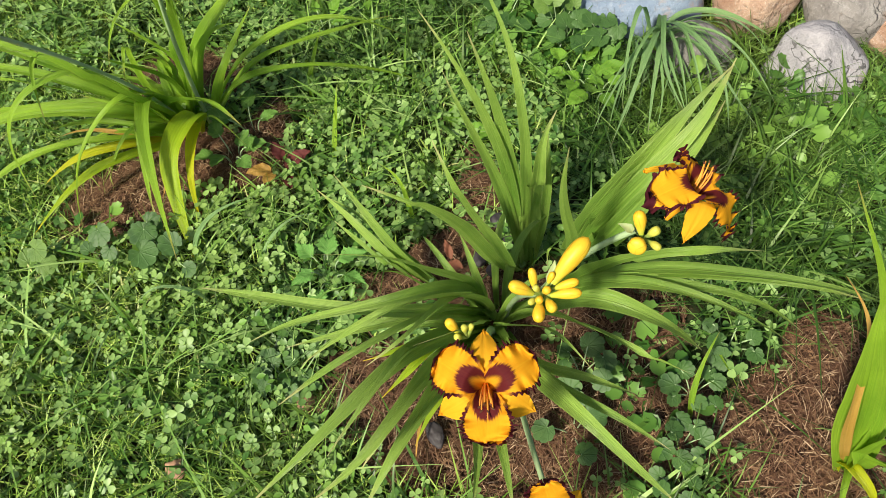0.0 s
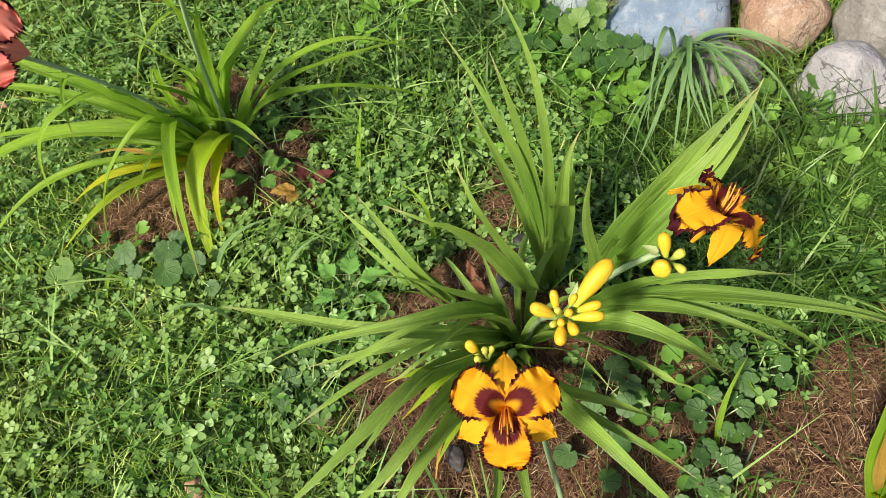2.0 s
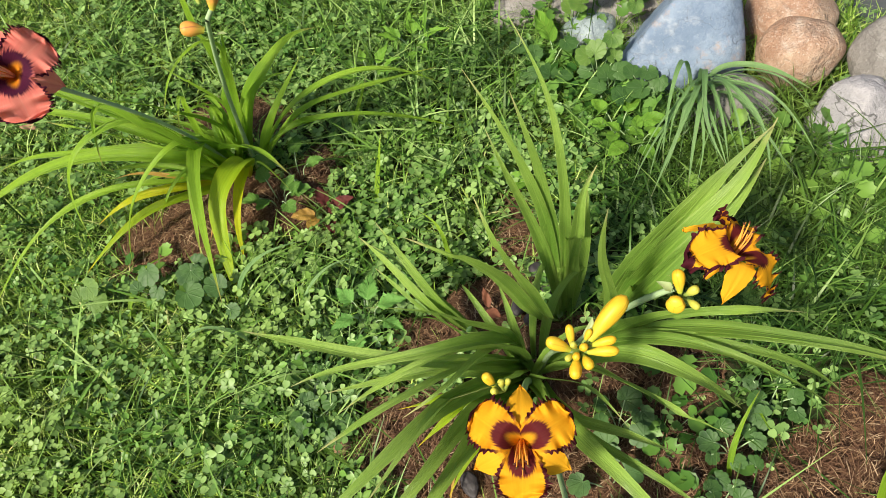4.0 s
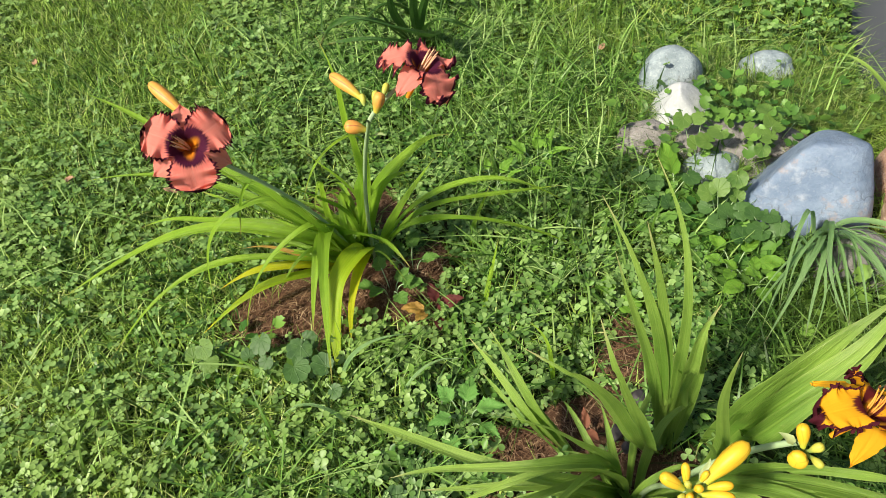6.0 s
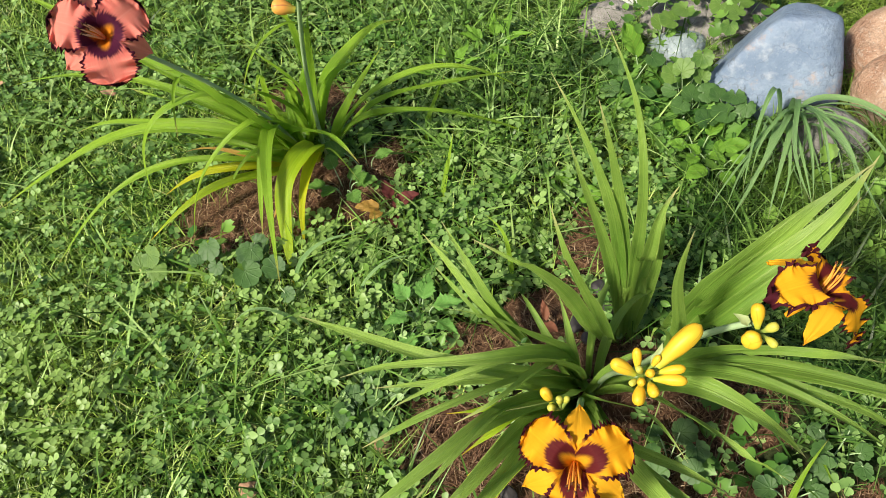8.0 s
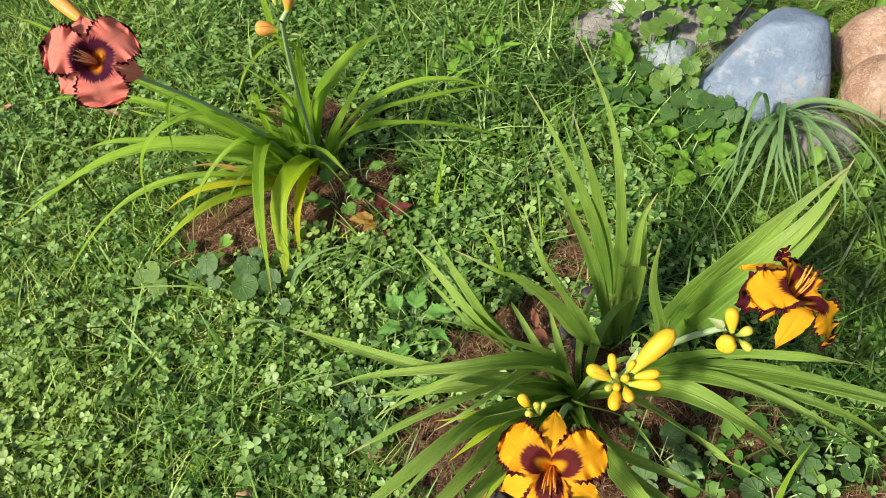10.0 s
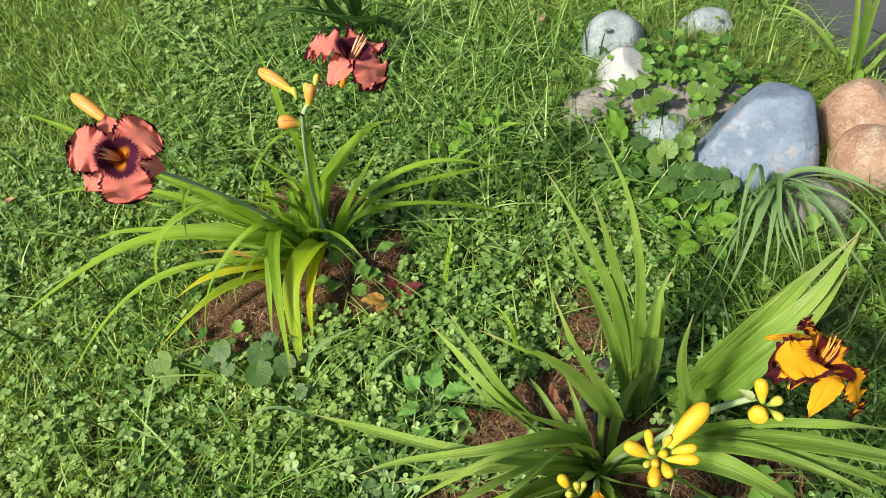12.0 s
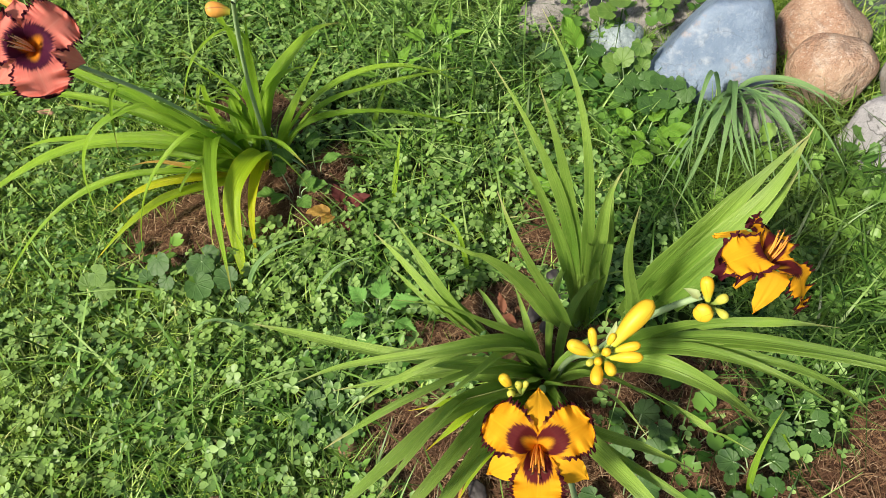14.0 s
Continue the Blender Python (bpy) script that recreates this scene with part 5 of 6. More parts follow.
def fan_leaf(plant, centre, radius, material, seed, lean=0.35):
    """A round leaf with a scalloped rim and a notch where its stalk joins."""
    rng = np.random.default_rng(seed)
    turn, tip = rng.uniform(0, 6.3), rng.uniform(0, 6.3)
    w = unit((0.25 * math.cos(tip), -lean + 0.25 * math.sin(tip), 1.0))
    u = unit(np.cross(w, (math.cos(turn), math.sin(turn), 0.0)))
    v = np.cross(w, u)
    cup = rng.uniform(-0.10, 0.22)
    hub = np.asarray(centre, float) - u * radius * 0.35
    rows, cols = 6, 55
    pts, uvs = [], []
    for i in range(rows):
        q = 0.03 + 0.97 * i / (rows - 1)
        for j in range(cols):
            t = j / (cols - 1)
            a = radians(-158 + 316 * t)
            lobe = abs(math.sin(9 * math.pi * t))
            r = radius * q * (1.02 - 0.26 * (abs(a) / 2.76) ** 1.6) * (0.90 + 0.12 * lobe ** 0.6 * q) * (1 + 0.30 * math.cos(a) - 0.05)
            z = radius * (cup * q * q + 0.07 * q * lobe + 0.06 * q * math.sin(2 * a + tip) - 0.05 * q ** 4)
            pts.append(hub + u * r * math.cos(a) + v * r * math.sin(a) + w * z)
            uvs.append((t, q))
    part("leaf", mesh("leaf", local(plant, pts), grid_faces(rows, cols), material, uvs), plant)
    foot = np.array([plant.location.x, plant.location.y, float(ground_z(plant.location.x, plant.location.y))])
    part("stalk", mesh("stalk", *tube(local(plant, bezier((foot, (foot + hub) / 2 + np.array([0, 0, 0.02]), hub), np.linspace(0, 1, 8))), 0.0011, 5), scape_mat), plant)


def fan_plant(name, label, category, material, seed, *leaves, lean=0.35):
    x, y = np.mean([l[0] for l in leaves]), np.mean([l[1] for l in leaves])
    plant = thing(name, label, category, x, y, 0.0)
    for k, (lx, ly, lz, r) in enumerate(leaves):
        fan_leaf(plant, (lx, ly, lz), r, material, seed * 20 + k, lean)
    return plant


def fan_tuft(name, label, category, x, y, count, spread, radius, material, seed):
    rng = np.random.default_rng(seed)
    ring = [(x + spread * math.cos(a) * q, y + spread * math.sin(a) * q, 0.045 + 0.025 * (1 - q), radius * rng.uniform(0.7, 1.15)) for a, q in ((radians(360 * k / count) + rng.uniform(-0.3, 0.3), rng.uniform(0.6, 1.1)) for k in range(count))]
    return fan_plant(name, label, category, material, seed, *ring)


def rosette(name, label, category, x, y, leaves, length, width, material, seed, height=0.03, lobes=0, tooth=0.0, spread=360, start=0, lift=0.35, group="", acute=False):
    rng = np.random.default_rng(seed)
    plant = thing(name, label, category, x, y, 0.0, group)
    for k in range(leaves):
        a = radians(start + spread * k / leaves + rng.uniform(-15, 15))
        d = (math.cos(a), math.sin(a))
        ln = length * rng.uniform(0.75, 1.15)
        oval_leaf(plant, (x + d[0] * 0.01, y + d[1] * 0.01, height + rng.uniform(-0.01, 0.015)), d, ln, width * ln / length, material, lobes, tooth, seed * 31 + k, rng.uniform(0.01, 0.03), lift * rng.uniform(0.4, 1.4), acute)
    return plant


rosette("plantain", "broad light green plantain rosette beside the sedge", "weed", 0.30, 1.155, 6, 0.044, 0.028, weed_mat, 1, 0.05)
rosette("plantain", "broad light green plantain rosette beside the sedge", "weed", 0.325, 1.115, 5, 0.040, 0.027, weed_mat, 2, 0.05)
rosette("dock_plant", "upright smooth dock leaf among ground ivy", "weed", 0.195, 1.335, 1, 0.100, 0.052, weed_mat, 3, 0.06, lift=0.75, start=118)
rosette("nettle_seedling", "small nettle with toothed green leaves", "weed", -0.166, 0.777, 6, 0.046, 0.034, nettle_mat, 4, 0.050, tooth=0.12, start=200, lift=0.15, acute=True)
rosette("strawberry_plant", "low plant with lobed scalloped leaves on mulch", "weed", -0.36, 1.05, 6, 0.040, 0.036, lobed_mat, 5, 0.04, 1, 0.06)
rosette("strawberry_plant", "low plant with lobed scalloped leaves on mulch", "weed", -0.33, 1.11, 4, 0.045, 0.030, lobed_mat, 6, 0.05, 0, 0.10)
fan_plant("mallow_weed", "young weed with light green scalloped round leaves", "weed", fan_light, 7, (-0.666, 0.845, 0.078, 0.022), (-0.652, 0.823, 0.068, 0.021), (-0.687, 0.836, 0.068, 0.018), lean=0.45)
fan_plant("mallow_weed", "low weed with dark scalloped fan-shaped leaves at the mulch", "weed", fan_green, 8, (-0.561, 0.867, 0.078, 0.024), (-0.545, 0.838, 0.063, 0.016), (-0.585, 0.850, 0.063, 0.015), lean=0.45)
fan_plant("mallow_weed", "low weed with dark scalloped fan-shaped leaves at the mulch", "weed", fan_green, 28, (-0.482, 0.860, 0.078, 0.026), (-0.477, 0.888, 0.068, 0.022), (-0.473, 0.818, 0.078, 0.027), (-0.430, 0.836, 0.078, 0.023), (-0.396, 0.789, 0.068, 0.016), lean=0.45)
fan_tuft("mallow_weed", "low weed with broad rounded scalloped leaves", "weed", 0.235, 0.575, 6, 0.04, 0.019, fan_green, 9)
fan_tuft("mallow_weed", "low weed with broad rounded scalloped leaves", "weed", 0.205, 0.49, 4, 0.043, 0.021, fan_green, 10)
fan_tuft("mallow_weed", "low weed with broad rounded scalloped leaves", "weed", -0.235, 0.6, 6, 0.04, 0.019, fan_green, 12)
fan_tuft("mallow_weed", "low weed with broad rounded scalloped leaves", "weed", 0.385, 0.535, 7, 0.034, 0.017, fan_green, 15)
fan_tuft("mallow_weed", "low weed with broad rounded scalloped leaves", "weed", 0.455, 0.6, 6, 0.038, 0.018, fan_green, 16)
fan_tuft("mallow_weed", "low weed with broad rounded scalloped leaves", "weed", 0.36, 0.455, 7, 0.032, 0.016, fan_green, 17)
fan_tuft("mallow_weed", "low weed with broad rounded scalloped leaves", "weed", 0.33, 0.4, 5, 0.028, 0.014, fan_green, 18)
IVY = "shoot of ground ivy with round scalloped leaves by the boulder"
# the paler leaf colour stands for sun falling on this shoot
fan_plant("ivy_shoot", "shoot of ground ivy with round leaves, sunlight painted in as a paler green", "ground ivy", fan_light, 31, (0.267, 1.286, 0.12, 0.022), (0.301, 1.301, 0.13, 0.021), (0.246, 1.284, 0.11, 0.022), (0.302, 1.288, 0.10, 0.018), lean=0.8)
fan_plant("ivy_shoot", IVY, "ground ivy", fan_green, 32, (0.121, 1.370, 0.07, 0.021), (0.151, 1.346, 0.07, 0.020), (0.137, 1.297, 0.06, 0.021), (0.178, 1.299, 0.06, 0.021), (0.208, 1.283, 0.06, 0.018), (0.219, 1.332, 0.10, 0.021))
fan_plant("ivy_shoot", IVY, "ground ivy", fan_green, 33, (0.266, 1.240, 0.07, 0.020), (0.249, 1.282, 0.07, 0.018), (0.310, 1.209, 0.07, 0.024), (0.287, 1.264, 0.075, 0.023), (0.315, 1.265, 0.08, 0.022), (0.342, 1.222, 0.07, 0.026))
fan_plant("ivy_shoot", IVY, "ground ivy", fan_green, 34, (0.334, 1.258, 0.08, 0.020), (0.364, 1.256, 0.075, 0.021), (0.381, 1.236, 0.07, 0.021))
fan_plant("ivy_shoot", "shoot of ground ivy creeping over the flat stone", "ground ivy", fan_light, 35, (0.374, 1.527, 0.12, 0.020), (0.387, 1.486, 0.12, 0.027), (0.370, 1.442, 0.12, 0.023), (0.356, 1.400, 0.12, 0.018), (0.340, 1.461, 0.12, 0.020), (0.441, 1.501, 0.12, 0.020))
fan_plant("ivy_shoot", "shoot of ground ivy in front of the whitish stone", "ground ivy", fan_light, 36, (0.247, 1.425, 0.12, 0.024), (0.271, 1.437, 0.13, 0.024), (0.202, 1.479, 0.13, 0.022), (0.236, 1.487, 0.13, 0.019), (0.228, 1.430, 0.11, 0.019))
rosette("round_weed", "single round glossy leaf in the clover", "weed", 0.065, 1.03, 2, 0.045, 0.042, weed_mat, 11, 0.04, start=20, spread=120)
rosette("leafy_weed", "young leafy weed in long grass", "weed", -0.10, 1.42, 7, 0.050, 0.026, weed_mat, 13, 0.06, tooth=0.06, lift=0.6, acute=True)
rosette("leafy_weed", "young leafy weed in long grass", "weed", -0.19, 1.33, 7, 0.045, 0.024, weed_mat, 14, 0.06, tooth=0.06, lift=0.6, acute=True)

# small loose things
blob("pebble", (-0.198, 0.560, 0.022), (0.016, 0.013, 0.010), (0, 0, 30), 21, pebble_mat, "small tan pebble at the mulch edge", 0.15, (), "pebble")
blob("pebble", (-0.385, 0.470, 0.030), (0.015, 0.017, 0.010), (0, 0, 60), 22, pebble_mat, "tan stone chip lying in the clover", 0.2, (), "pebble")
dark_mat = plain_mat("dark_pebble", (0.030, 0.026, 0.028), (0.060, 0.052, 0.056), 0.6, 50.0)
for px, py, r in ((0.089, 0.785, 0.015), (0.123, 0.857, 0.015), (0.140, 0.815, 0.012), (0.105, 0.760, 0.011)):
    blob("pebble", (px, py, 0.030), (r, r * 0.8, r * 0.55), (0, 0, px * 900), 30 + int(px * 100), dark_mat, "dark purplish grey pebble on the mulch", 0.16, (), "pebble")
blob("pebble", (0.003, 0.494, 0.030), (0.012, 0.018, 0.006), (0, 0, 20), 41, dark_mat, "small flat dark lump under the flower", 0.3, (), "soil lump")
brown_leaf = thing("dry_leaf", "curled reddish brown dry leaf on the mulch", "dry leaf", 0.051, 0.769, 0.03)
dry_mat = plain_mat("dry_leaf", (0.10, 0.030, 0.016), (0.24, 0.095, 0.050), 0.7, 60.0)
oval_leaf(brown_leaf, (0.035, 0.775, 0.038), (0.8, -0.5), 0.032, 0.022, dry_mat, seed=6, stem=0.0, lift=0.5)
oval_leaf(brown_leaf, (0.040, 0.785, 0.036), (-0.2, 0.9), 0.035, 0.014, dry_mat, seed=9, stem=0.0, lift=0.5)
for px, py, az, ln in ((-1.245, 1.30, 0.4, 0.030), (-1.62, 1.78, 2.0, 0.028), (-0.93, 1.28, 3.0, 0.035), (-0.98, 1.33, 1.0, 0.025), (0.02, 1.86, 1.2, 0.026)):
    scrap = thing("dry_leaf", "small tan dry leaf lying in the lawn", "dry leaf", px, py, 0.045)
    oval_leaf(scrap, (px, py, 0.048), (math.cos(az), math.sin(az)), ln, ln * 0.6, pebble_mat, seed=int(abs(px) * 50), stem=0.0, lift=0.3)
reed = thing("reed", "pale green reed with broad upright blades in the water", "reed", 0.71, 1.60, -0.1)
for az, rc, tz, mo, mz, bd, wd in ((170, 0.06, 0.34, 0.4, 0.20, 0.0, 0.018), (60, 0.08, 0.30, 0.4, 0.18, 0.01, 0.016), (-20, 0.16, 0.16, 0.5, 0.16, 0.0, 0.014), (150, 0.20, 0.14, 0.5, 0.13, 0.01, 0.013), (20, 0.20, 0.12, 0.5, 0.14, -0.01, 0.014), (100, 0.12, 0.26, 0.4, 0.17, 0.0, 0.013), (-60, 0.15, 0.10, 0.5, 0.12, 0.0, 0.012), (200, 0.13, 0.10, 0.5, 0.10, 0.0, 0.010)):
    leaf(reed, 0.71 + 0.02 * math.sin(az), 1.60 + 0.015 * math.cos(az), az, rc, tz, mo, mz, bd, wd * 1.3, leaf_broad, "blade", 0.4)
dead = thing("fallen_petal", "withered dark red and orange fallen flower", "fallen flower", -0.25, 1.0, 0.03)
withered = plain_mat("withered", (0.055, 0.010, 0.012), (0.150, 0.032, 0.022), 0.8, 60.0)
for dx, dy, az, ln, wd, lf, mt in ((-0.030, 0.000, 200, 0.045, 0.030, 0.5, leaf_dead), (-0.005, 0.005, 20, 0.055, 0.030, 0.4, withered), (-0.010, 0.020, 120, 0.040, 0.022, 0.7, withered), (0.000, -0.015, -70, 0.040, 0.020, 0.3, withered), (-0.025, -0.010, 250, 0.035, 0.022, 0.6, leaf_dead)):
    oval_leaf(dead, (-0.25 + dx, 1.0 + dy, 0.042), (math.cos(radians(az)), math.sin(radians(az))), ln, wd, mt, 0, 0.04, int(az + 300), 0.0, lf)


# ---- lawn: clover, ground ivy, grass ----
def scatter(name, shape, faces, where, turn, tilt, size, lean, material, label, category):
    """Many copies of a small flat shape joined in one mesh."""
    n = len(where)
    c, s = np.cos(turn), np.sin(turn)
    x = shape[None] * size[:, None, None]
    ct, st = np.cos(tilt), np.sin(tilt)
    y1, z1 = x[..., 1] * ct[:, None] - x[..., 2] * st[:, None], x[..., 1] * st[:, None] + x[..., 2] * ct[:, None]
    p = np.stack([x[..., 0] * c[:, None] - y1 * s[:, None], x[..., 0] * s[:, None] + y1 * c[:, None], z1 + x[..., 0] * lean[:, None]], -1) + where[:, None]
    f = (np.arange(n)[:, None, None] * len(shape) + faces[None]).reshape(-1, faces.shape[1])
    ob = new(name, mesh(name, p, f, material))
    return tagged(ob, label, category, kind="stuff")


def lawn_points(n, rng, x0=-2.5, x1=1.25, y0=0.15, y1=2.75):
    x, y = rng.uniform(x0, x1, n), rng.uniform(y0, y1, n)
    keep = (x > -0.62 - 0.85 * y) & (np.hypot(x - POND[0], y - POND[1]) > POND[2] + 0.01)
    for sx, sy, r in STONES:
        keep &= np.hypot(x - sx, y - sy) > r * 0.85
    return x[keep], y[keep]


def field(x, y, seed=3, scale=5.0):
    """Patchy noise from 0 to 1, with spots about a hand wide."""
    g = np.random.default_rng(seed)
    total = np.zeros(np.shape(x))
    for k in range(9):
        a, f = g.uniform(0, 6.3), scale * g.uniform(0.5, 2.6)
        total += np.sin(f * (x * math.cos(a) + y * math.sin(a)) + g.uniform(0, 6.3)) / (0.6 + f / scale)
    return np.clip(0.5 + 0.22 * total, 0, 1)


def leaflet_shape():
    rows = [(0.02, 0.05), (0.26, 0.31), (0.56, 0.46), (0.82, 0.41), (0.97, 0.20)]
    p = []
    for k in range(3):
        a = radians(120 * k)
        for r, w in rows:
            for u in (-1, 0, 1):
                l, t, h = r - (0.05 if u == 0 and r > 0.9 else 0), u * w, 0.08 * abs(u) + 0.10 * r - 0.12 * r * r
                p.append((l * math.cos(a) - t * math.sin(a), l * math.sin(a) + t * math.cos(a), h))
    f = np.concatenate([grid_faces(5, 3) + 15 * k for k in range(3)])
    stem = [(-0.05, 0, 0), (0.05, 0, 0), (0.05, 0, -2.5), (-0.05, 0, -2.5)]
    return np.array(p + stem), np.concatenate([f, [[45, 46, 47, 48]]])


rng = np.random.default_rng(21)
x, y = lawn_points(46000, rng)
keep = (patch_depth(x, y) < rng.uniform(-0.15, 0.22, len(x))) & (rng.uniform(0, 1, len(x)) < np.clip((field(x, y) - 0.30 + 0.22 * np.exp(-((x + 0.55) / 0.45) ** 2 - ((y - 0.62) / 0.25) ** 2) + 0.25 * np.exp(-((x - 0.02) / 0.25) ** 2 - ((y - 1.12) / 0.2) ** 2)) * 3.2, 0.12, 1)) & ~((x > 0.25) & (rng.uniform(0, 1, len(x)) < np.where(y > 0.7, 0.5, 0.72)))
x, y = x[keep], y[keep]
n = len(x)
shape, faces = leaflet_shape()
z = ground_z(x, y) + rng.uniform(0.008, 0.058, n) - 0.012 * (patch_depth(x, y) > -0.1)
scatter("clover", shape, faces, np.stack([x, y, z], -1), rng.uniform(0, 6.3, n), rng.normal(0, 0.30, n), rng.uniform(0.0065, 0.0145, n), rng.normal(0, 0.22, n), clover_mat, "dense carpet of three-leaved green clover", "clover")

# small oval-leaved herbs
s4 = np.array([(0.0, 0.04), (0.3, 0.30), (0.65, 0.30), (1.0, 0.03)])
herb = np.array([(r, u * w, 0.12 * abs(u) + 0.25 * r - 0.35 * r * r) for r, w in s4 for u in (-1, 0, 1)])
cx, cy = lawn_points(1300, rng, -0.9, 1.0, 0.4, 2.2)
keep = (patch_depth(cx, cy) < -0.1) & (rng.uniform(0, 1, len(cx)) < np.clip(field(cx, cy, 8, 4.0) * 2 - 0.6, 0.05, 1))
cx, cy = cx[keep], cy[keep]
k = rng.integers(0, len(cx), len(cx) * 9)
px, py = cx[k] + rng.normal(0, 0.012, len(k)), cy[k] + rng.normal(0, 0.012, len(k))
scatter("chickweed", herb, grid_faces(4, 3), np.stack([px, py, ground_z(px, py) + rng.uniform(0.02, 0.065, len(k))], -1), rng.uniform(0, 6.3, len(k)), rng.normal(0, 0.35, len(k)), rng.uniform(0.009, 0.018, len(k)), rng.normal(0.1, 0.4, len(k)), ivy_mat, "low herbs with small oval green leaves", "weeds")

# ground ivy: round scalloped leaves
a = np.linspace(0, 2 * np.pi, 19)[:-1]
rim = np.stack([np.cos(a), np.sin(a), 0 * a], -1) * (1 + 0.06 * np.cos(a * 9))[:, None] * np.where(np.abs(a - np.pi) < 0.3, 0.45, 1.0)[:, None]
half = rim * 0.55 + np.array([0, 0, -0.10])
rim[:, 2] = 0.05 * np.cos(a * 3) + 0.06 * np.cos(a * 9)
ivy = np.concatenate([rim, half, [[-0.1, 0, -0.14]]])
k = np.arange(18)
k2 = (k + 1) % 18
ivy_faces = np.concatenate([np.stack([k, k2, 18 + k2, 18 + k], -1), np.stack([18 + k[::2], 18 + k[1::2], 18 + (k[1::2] + 1) % 18, 36 + 0 * k[::2]], -1)])
spots = []
for cx, cy, sx, sy, num, hz in ((0.24, 1.34, 0.08, 0.08, 120, 0.055), (0.31, 1.55, 0.10, 0.07, 150, 0.10), (0.40, 1.62, 0.12, 0.09, 110, 0.07), (0.31, 1.24, 0.07, 0.06, 150, 0.05), (0.38, 1.50, 0.06, 0.04, 40, 0.12), (0.12, 1.70, 0.10, 0.12, 60, 0.05),
                               (-0.40, 1.75, 0.35, 0.25, 90, 0.04), (0.62, 0.90, 0.15, 0.12, 36, 0.04), (0.33, 0.55, 0.05, 0.07, 40, 0.04), (-0.42, 0.90, 0.10, 0.05, 25, 0.04), (0.45, 1.95, 0.2, 0.2, 160, 0.05), (0.72, 1.02, 0.12, 0.05, 60, 0.06), (0.52, 1.02, 0.10, 0.06, 30, 0.05)):
    px, py = rng.normal(cx, sx, num), rng.normal(cy, sy, num)
    ok = np.hypot(px - POND[0], py - POND[1]) > POND[2] - 0.02
    spots.append(np.stack([px, py, ground_z(px, py) + hz * rng.uniform(0.5, 1.15, num)], -1)[ok])
spots = np.concatenate(spots)
n = len(spots)
scatter("ground_ivy", ivy, ivy_faces, spots, rng.uniform(0, 6.3, n), rng.normal(0, 0.48, n), rng.uniform(0.007, 0.0175, n) * np.where(spots[:, 1] > 1.45, 0.85, 1.0), rng.normal(0, 0.32, n), ivy_mat, "creeping ground ivy with round scalloped leaves", "ground ivy")


def grass(name, x, y, rng, tall, wide, lean, material, label, segs=4):
    """Blades of grass, each a bent strip, joined in one mesh."""
    n = len(x)
    az = rng.uniform(0, 6.3, n)
    fz = az + 1.57 + rng.normal(0, 0.5, n)
    h = tall * rng.uniform(0.45, 1.25, n)
    out = h * np.abs(rng.normal(lean, lean * 0.5, n))
    wd = wide * rng.uniform(0.6, 1.3, n)
    z0 = ground_z(x, y) - 0.004
    side = np.stack([np.cos(fz), np.sin(fz), 0 * fz], -1)
    rows = []
    for k in range(segs + 1):
        s = k / segs
        c = np.stack([x + np.cos(az) * out * s ** 1.8, y + np.sin(az) * out * s ** 1.8, z0 + h * (s - 0.38 * np.minimum(1.4, out / h) * s * s)], -1)
        w = (wd * (1 - 0.92 * s ** 1.5) / 2)[:, None] * side
        rows += [c - w, c + w]
    p = np.stack(rows, 1)
    b = np.arange(n)[:, None] * (2 * segs + 2)
    f = np.concatenate([b + [2 * k, 2 * k + 1, 2 * k + 3, 2 * k + 2] for k in range(segs)])
    return tagged(new(name, mesh(name, p, f, material)), label, "grass", kind="stuff")


x, y = lawn_points(185000, rng)
keep = (patch_depth(x, y) < rng.uniform(-0.25, 0.05, len(x))) & (rng.uniform(0, 1, len(x)) < np.clip((0.85 - field(x, y)) * 2.2, 0.30, 1))
# second term scatters the dark grass as soft shade left of the golden lily
lush = ((x + 0.25 * (field(x, y, 5) - 0.5) > 0.24) & (y < 1.25)) | (rng.uniform(0, 1, len(x)) < 0.75 * np.exp(-((x + 0.24) / 0.16) ** 2 - ((y - 0.60) / 0.20) ** 2))
grass("lawn_grass", x[keep & ~lush], y[keep & ~lush], rng, 0.062, 0.0043, 0.90, grass_mat, "short lawn grass growing through the clover", 3)
keep &= rng.uniform(0, 1, len(x)) < 0.7
grass("meadow_grass", x[keep & lush], y[keep & lush], rng, 0.090, 0.0042, 1.0, lush_shade_mat, "lush dark green grass beside the stones, and as painted shade left of the golden lily", 4)
# coarser turf further out
fx, fy = rng.uniform(-4.6, 4.2, 90000), rng.uniform(-2.6, 5.4, 90000)
out = ((fx < -0.62 - 0.85 * fy) | (fx < -2.5) | (fx > 1.25) | (fy < 0.15) | (fy > 2.75)) & (np.hypot(fx - POND[0], fy - POND[1]) > POND[2] + 0.03) & (np.hypot(fx, fy - 0.18) > 0.30)
grass("outer_turf", fx[out], fy[out], rng, 0.062, 0.0075, 0.9, grass_mat, "mown green lawn further from the flower bed", 2)
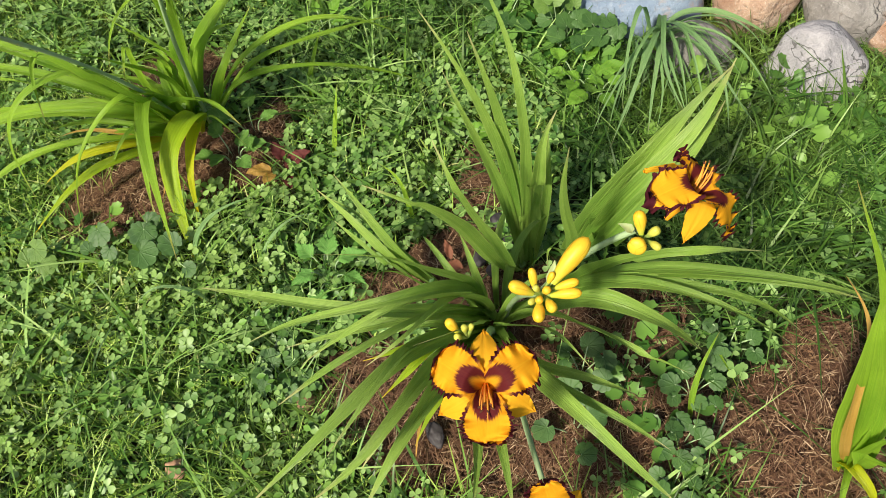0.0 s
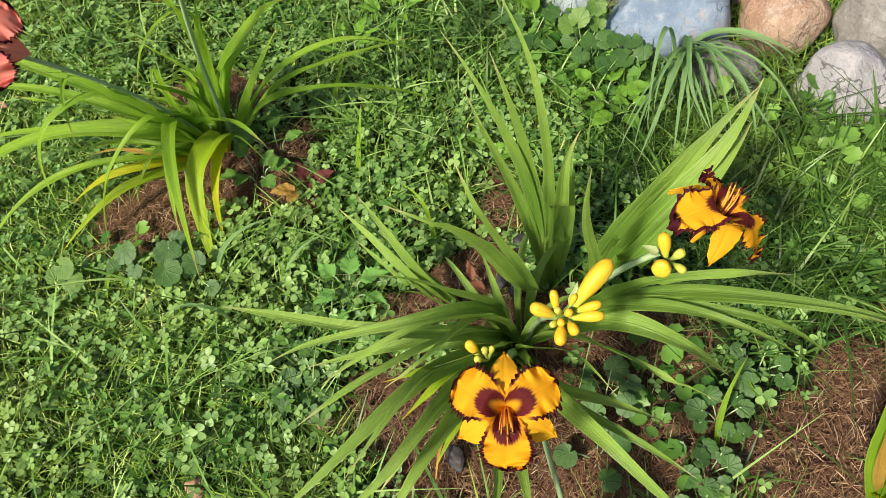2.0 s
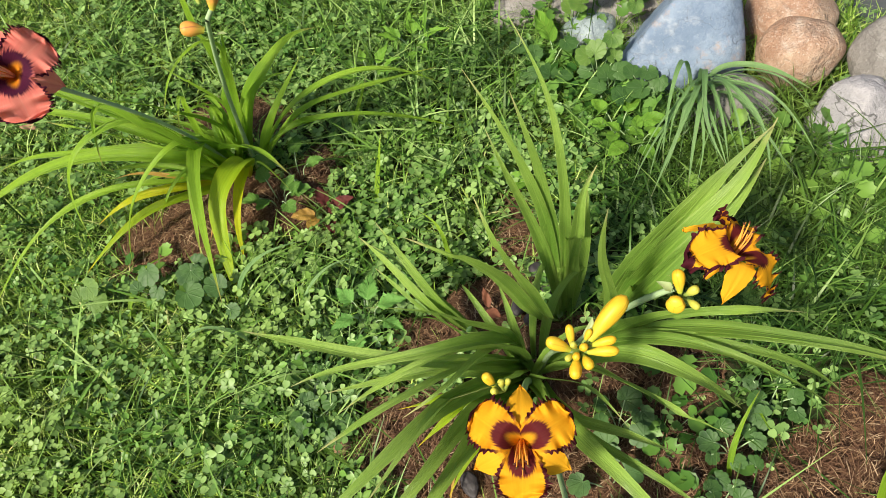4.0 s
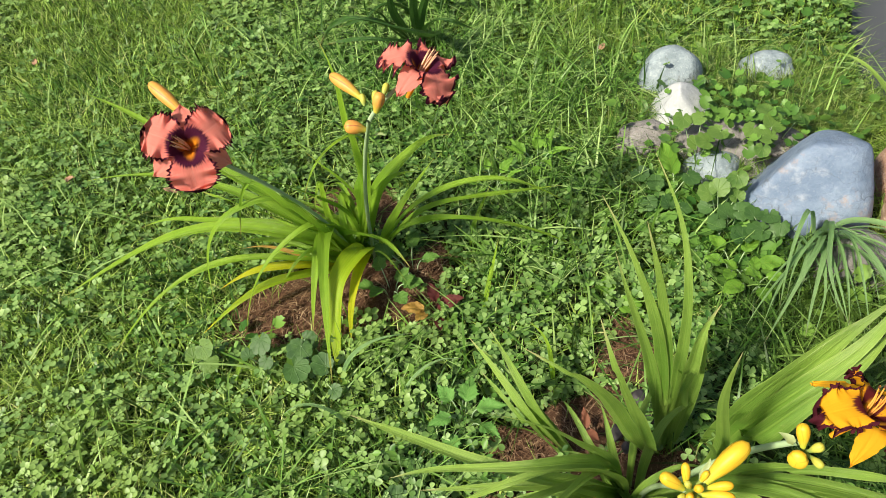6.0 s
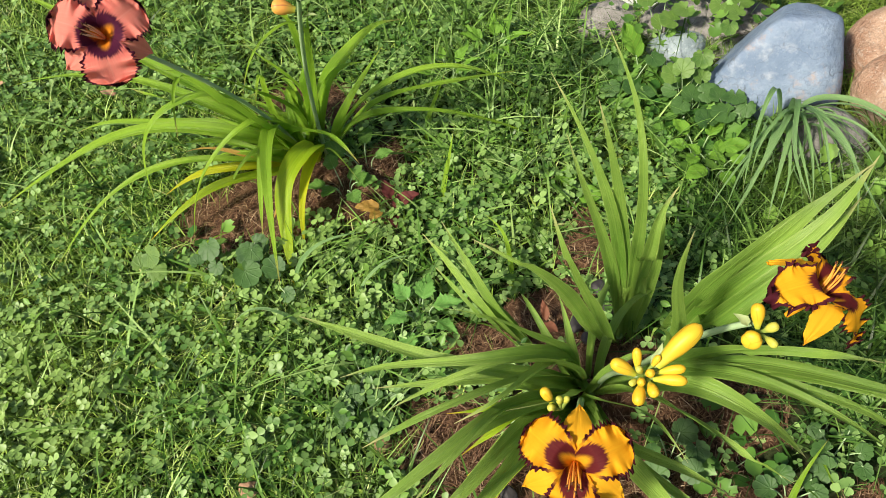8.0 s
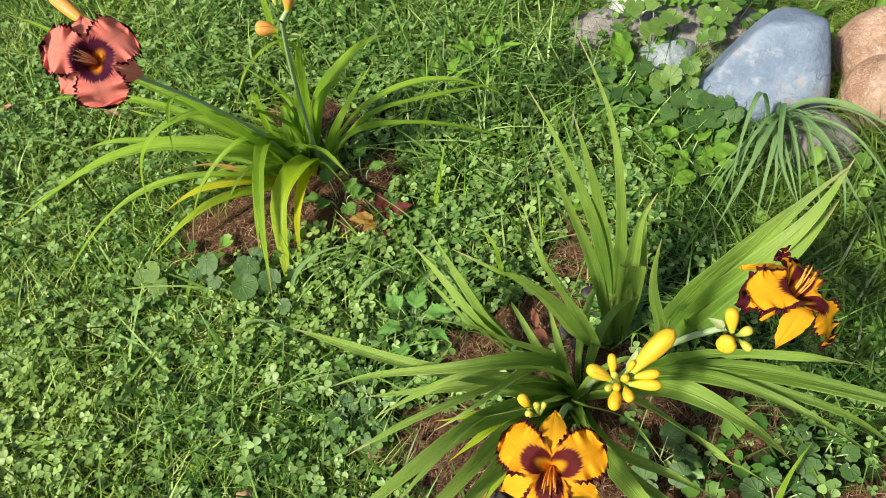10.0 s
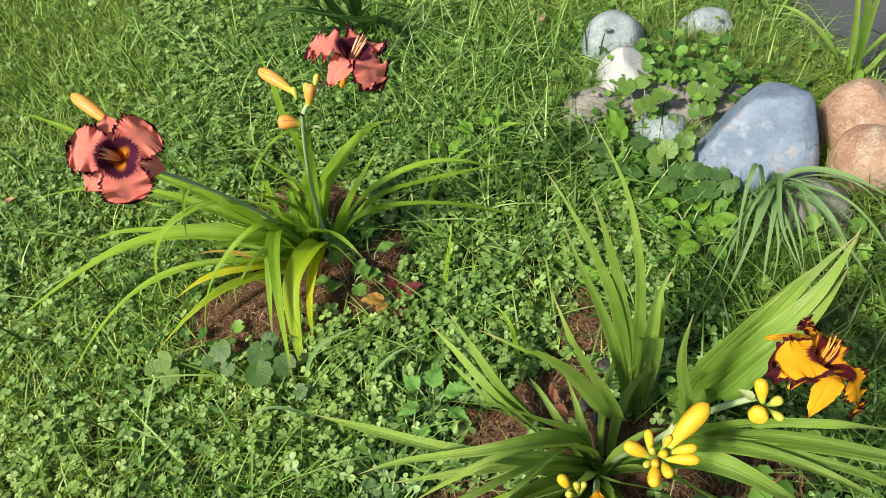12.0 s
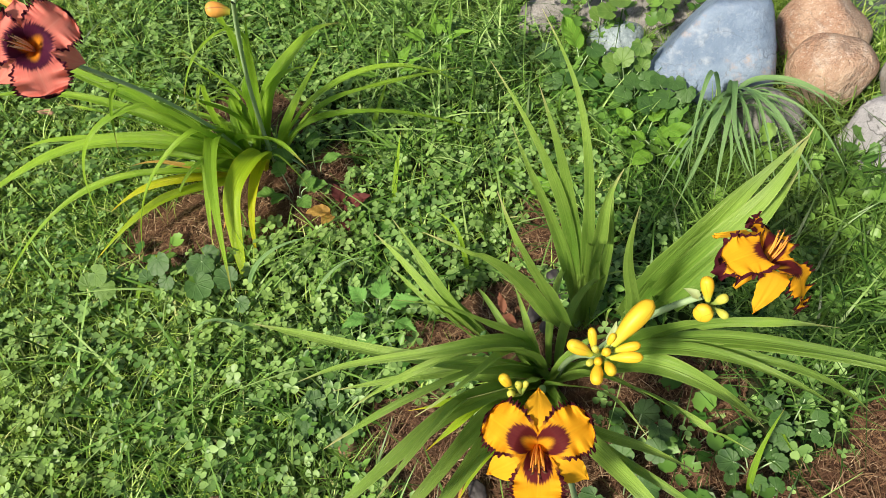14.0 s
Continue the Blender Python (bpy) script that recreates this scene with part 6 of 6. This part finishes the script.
# fine pale tangle over the stones at the pond
x, y = rng.normal(0.38, 0.12, 5600), rng.normal(1.63, 0.11, 5600)
keep = np.hypot(x - POND[0], y - POND[1]) > POND[2] - 0.03
grass("tangled_grass", x[keep], y[keep], rng, 0.105, 0.0024, 1.15, tangle_mat, "fine pale grass tangled over the pond stones", 5)
x, y = lawn_points(70000, rng, -0.9, 1.1, 0.6, 2.6)
tallness = np.exp(-((x + 0.05) / 0.22) ** 2 - ((y - 1.55) / 0.35) ** 2) + np.exp(-((x - 0.55) / 0.2) ** 2 - ((y - 0.85) / 0.18) ** 2) + 0.8 * np.exp(-((x + 0.55) / 0.35) ** 2 - ((y - 1.9) / 0.35) ** 2) + 0.8 * np.exp(-((x - 0.4) / 0.2) ** 2 - ((y - 1.68) / 0.12) ** 2)
keep = (patch_depth(x, y) < -0.3) & (rng.uniform(0, 1, len(x)) < tallness * 0.33)
bank = (x > 0.28) & (y < 1.2)
grass("long_grass", x[keep & ~bank], y[keep & ~bank], rng, 0.140, 0.0055, 1.0, long_mat, "long fine uncut grass near the pond", 6)
grass("bank_grass", x[keep & bank], y[keep & bank], rng, 0.140, 0.0055, 1.1, lush_shade_mat, "long dark green grass bending beside the lilies", 6)

# broad single blades of grass that stand out of the clover
x, y = lawn_points(4200, rng, -1.6, 0.7, 0.30, 2.2)
keep = patch_depth(x, y) < -0.15
keep &= x < 0.28
grass("coarse_grass", x[keep], y[keep], rng, 0.120, 0.0058, 1.1, long_mat, "single broad grass blades among the clover", 7)

rng = np.random.default_rng(8)
for k in range(9):
    tx, ty, ta = rng.uniform(0.74, 1.05), rng.uniform(1.62, 2.1), rng.uniform(0, 6.3)
    p0 = np.array([tx, ty, -0.056])
    d = np.array([math.cos(ta), math.sin(ta), 0.02]) * rng.uniform(0.05, 0.14)
    n = np.array([-d[1], d[0], 0.0])
    twig = new("twig", mesh("twig", *tube(bezier((p0, p0 + d * 0.5 + n * rng.uniform(-0.2, 0.2), p0 + d), np.linspace(0, 1, 7)), np.linspace(0.0022, 0.0008, 7), 6), dark_mat))
    tagged(twig, "thin dark twig floating on the pond", "twig", "twigs on the water")
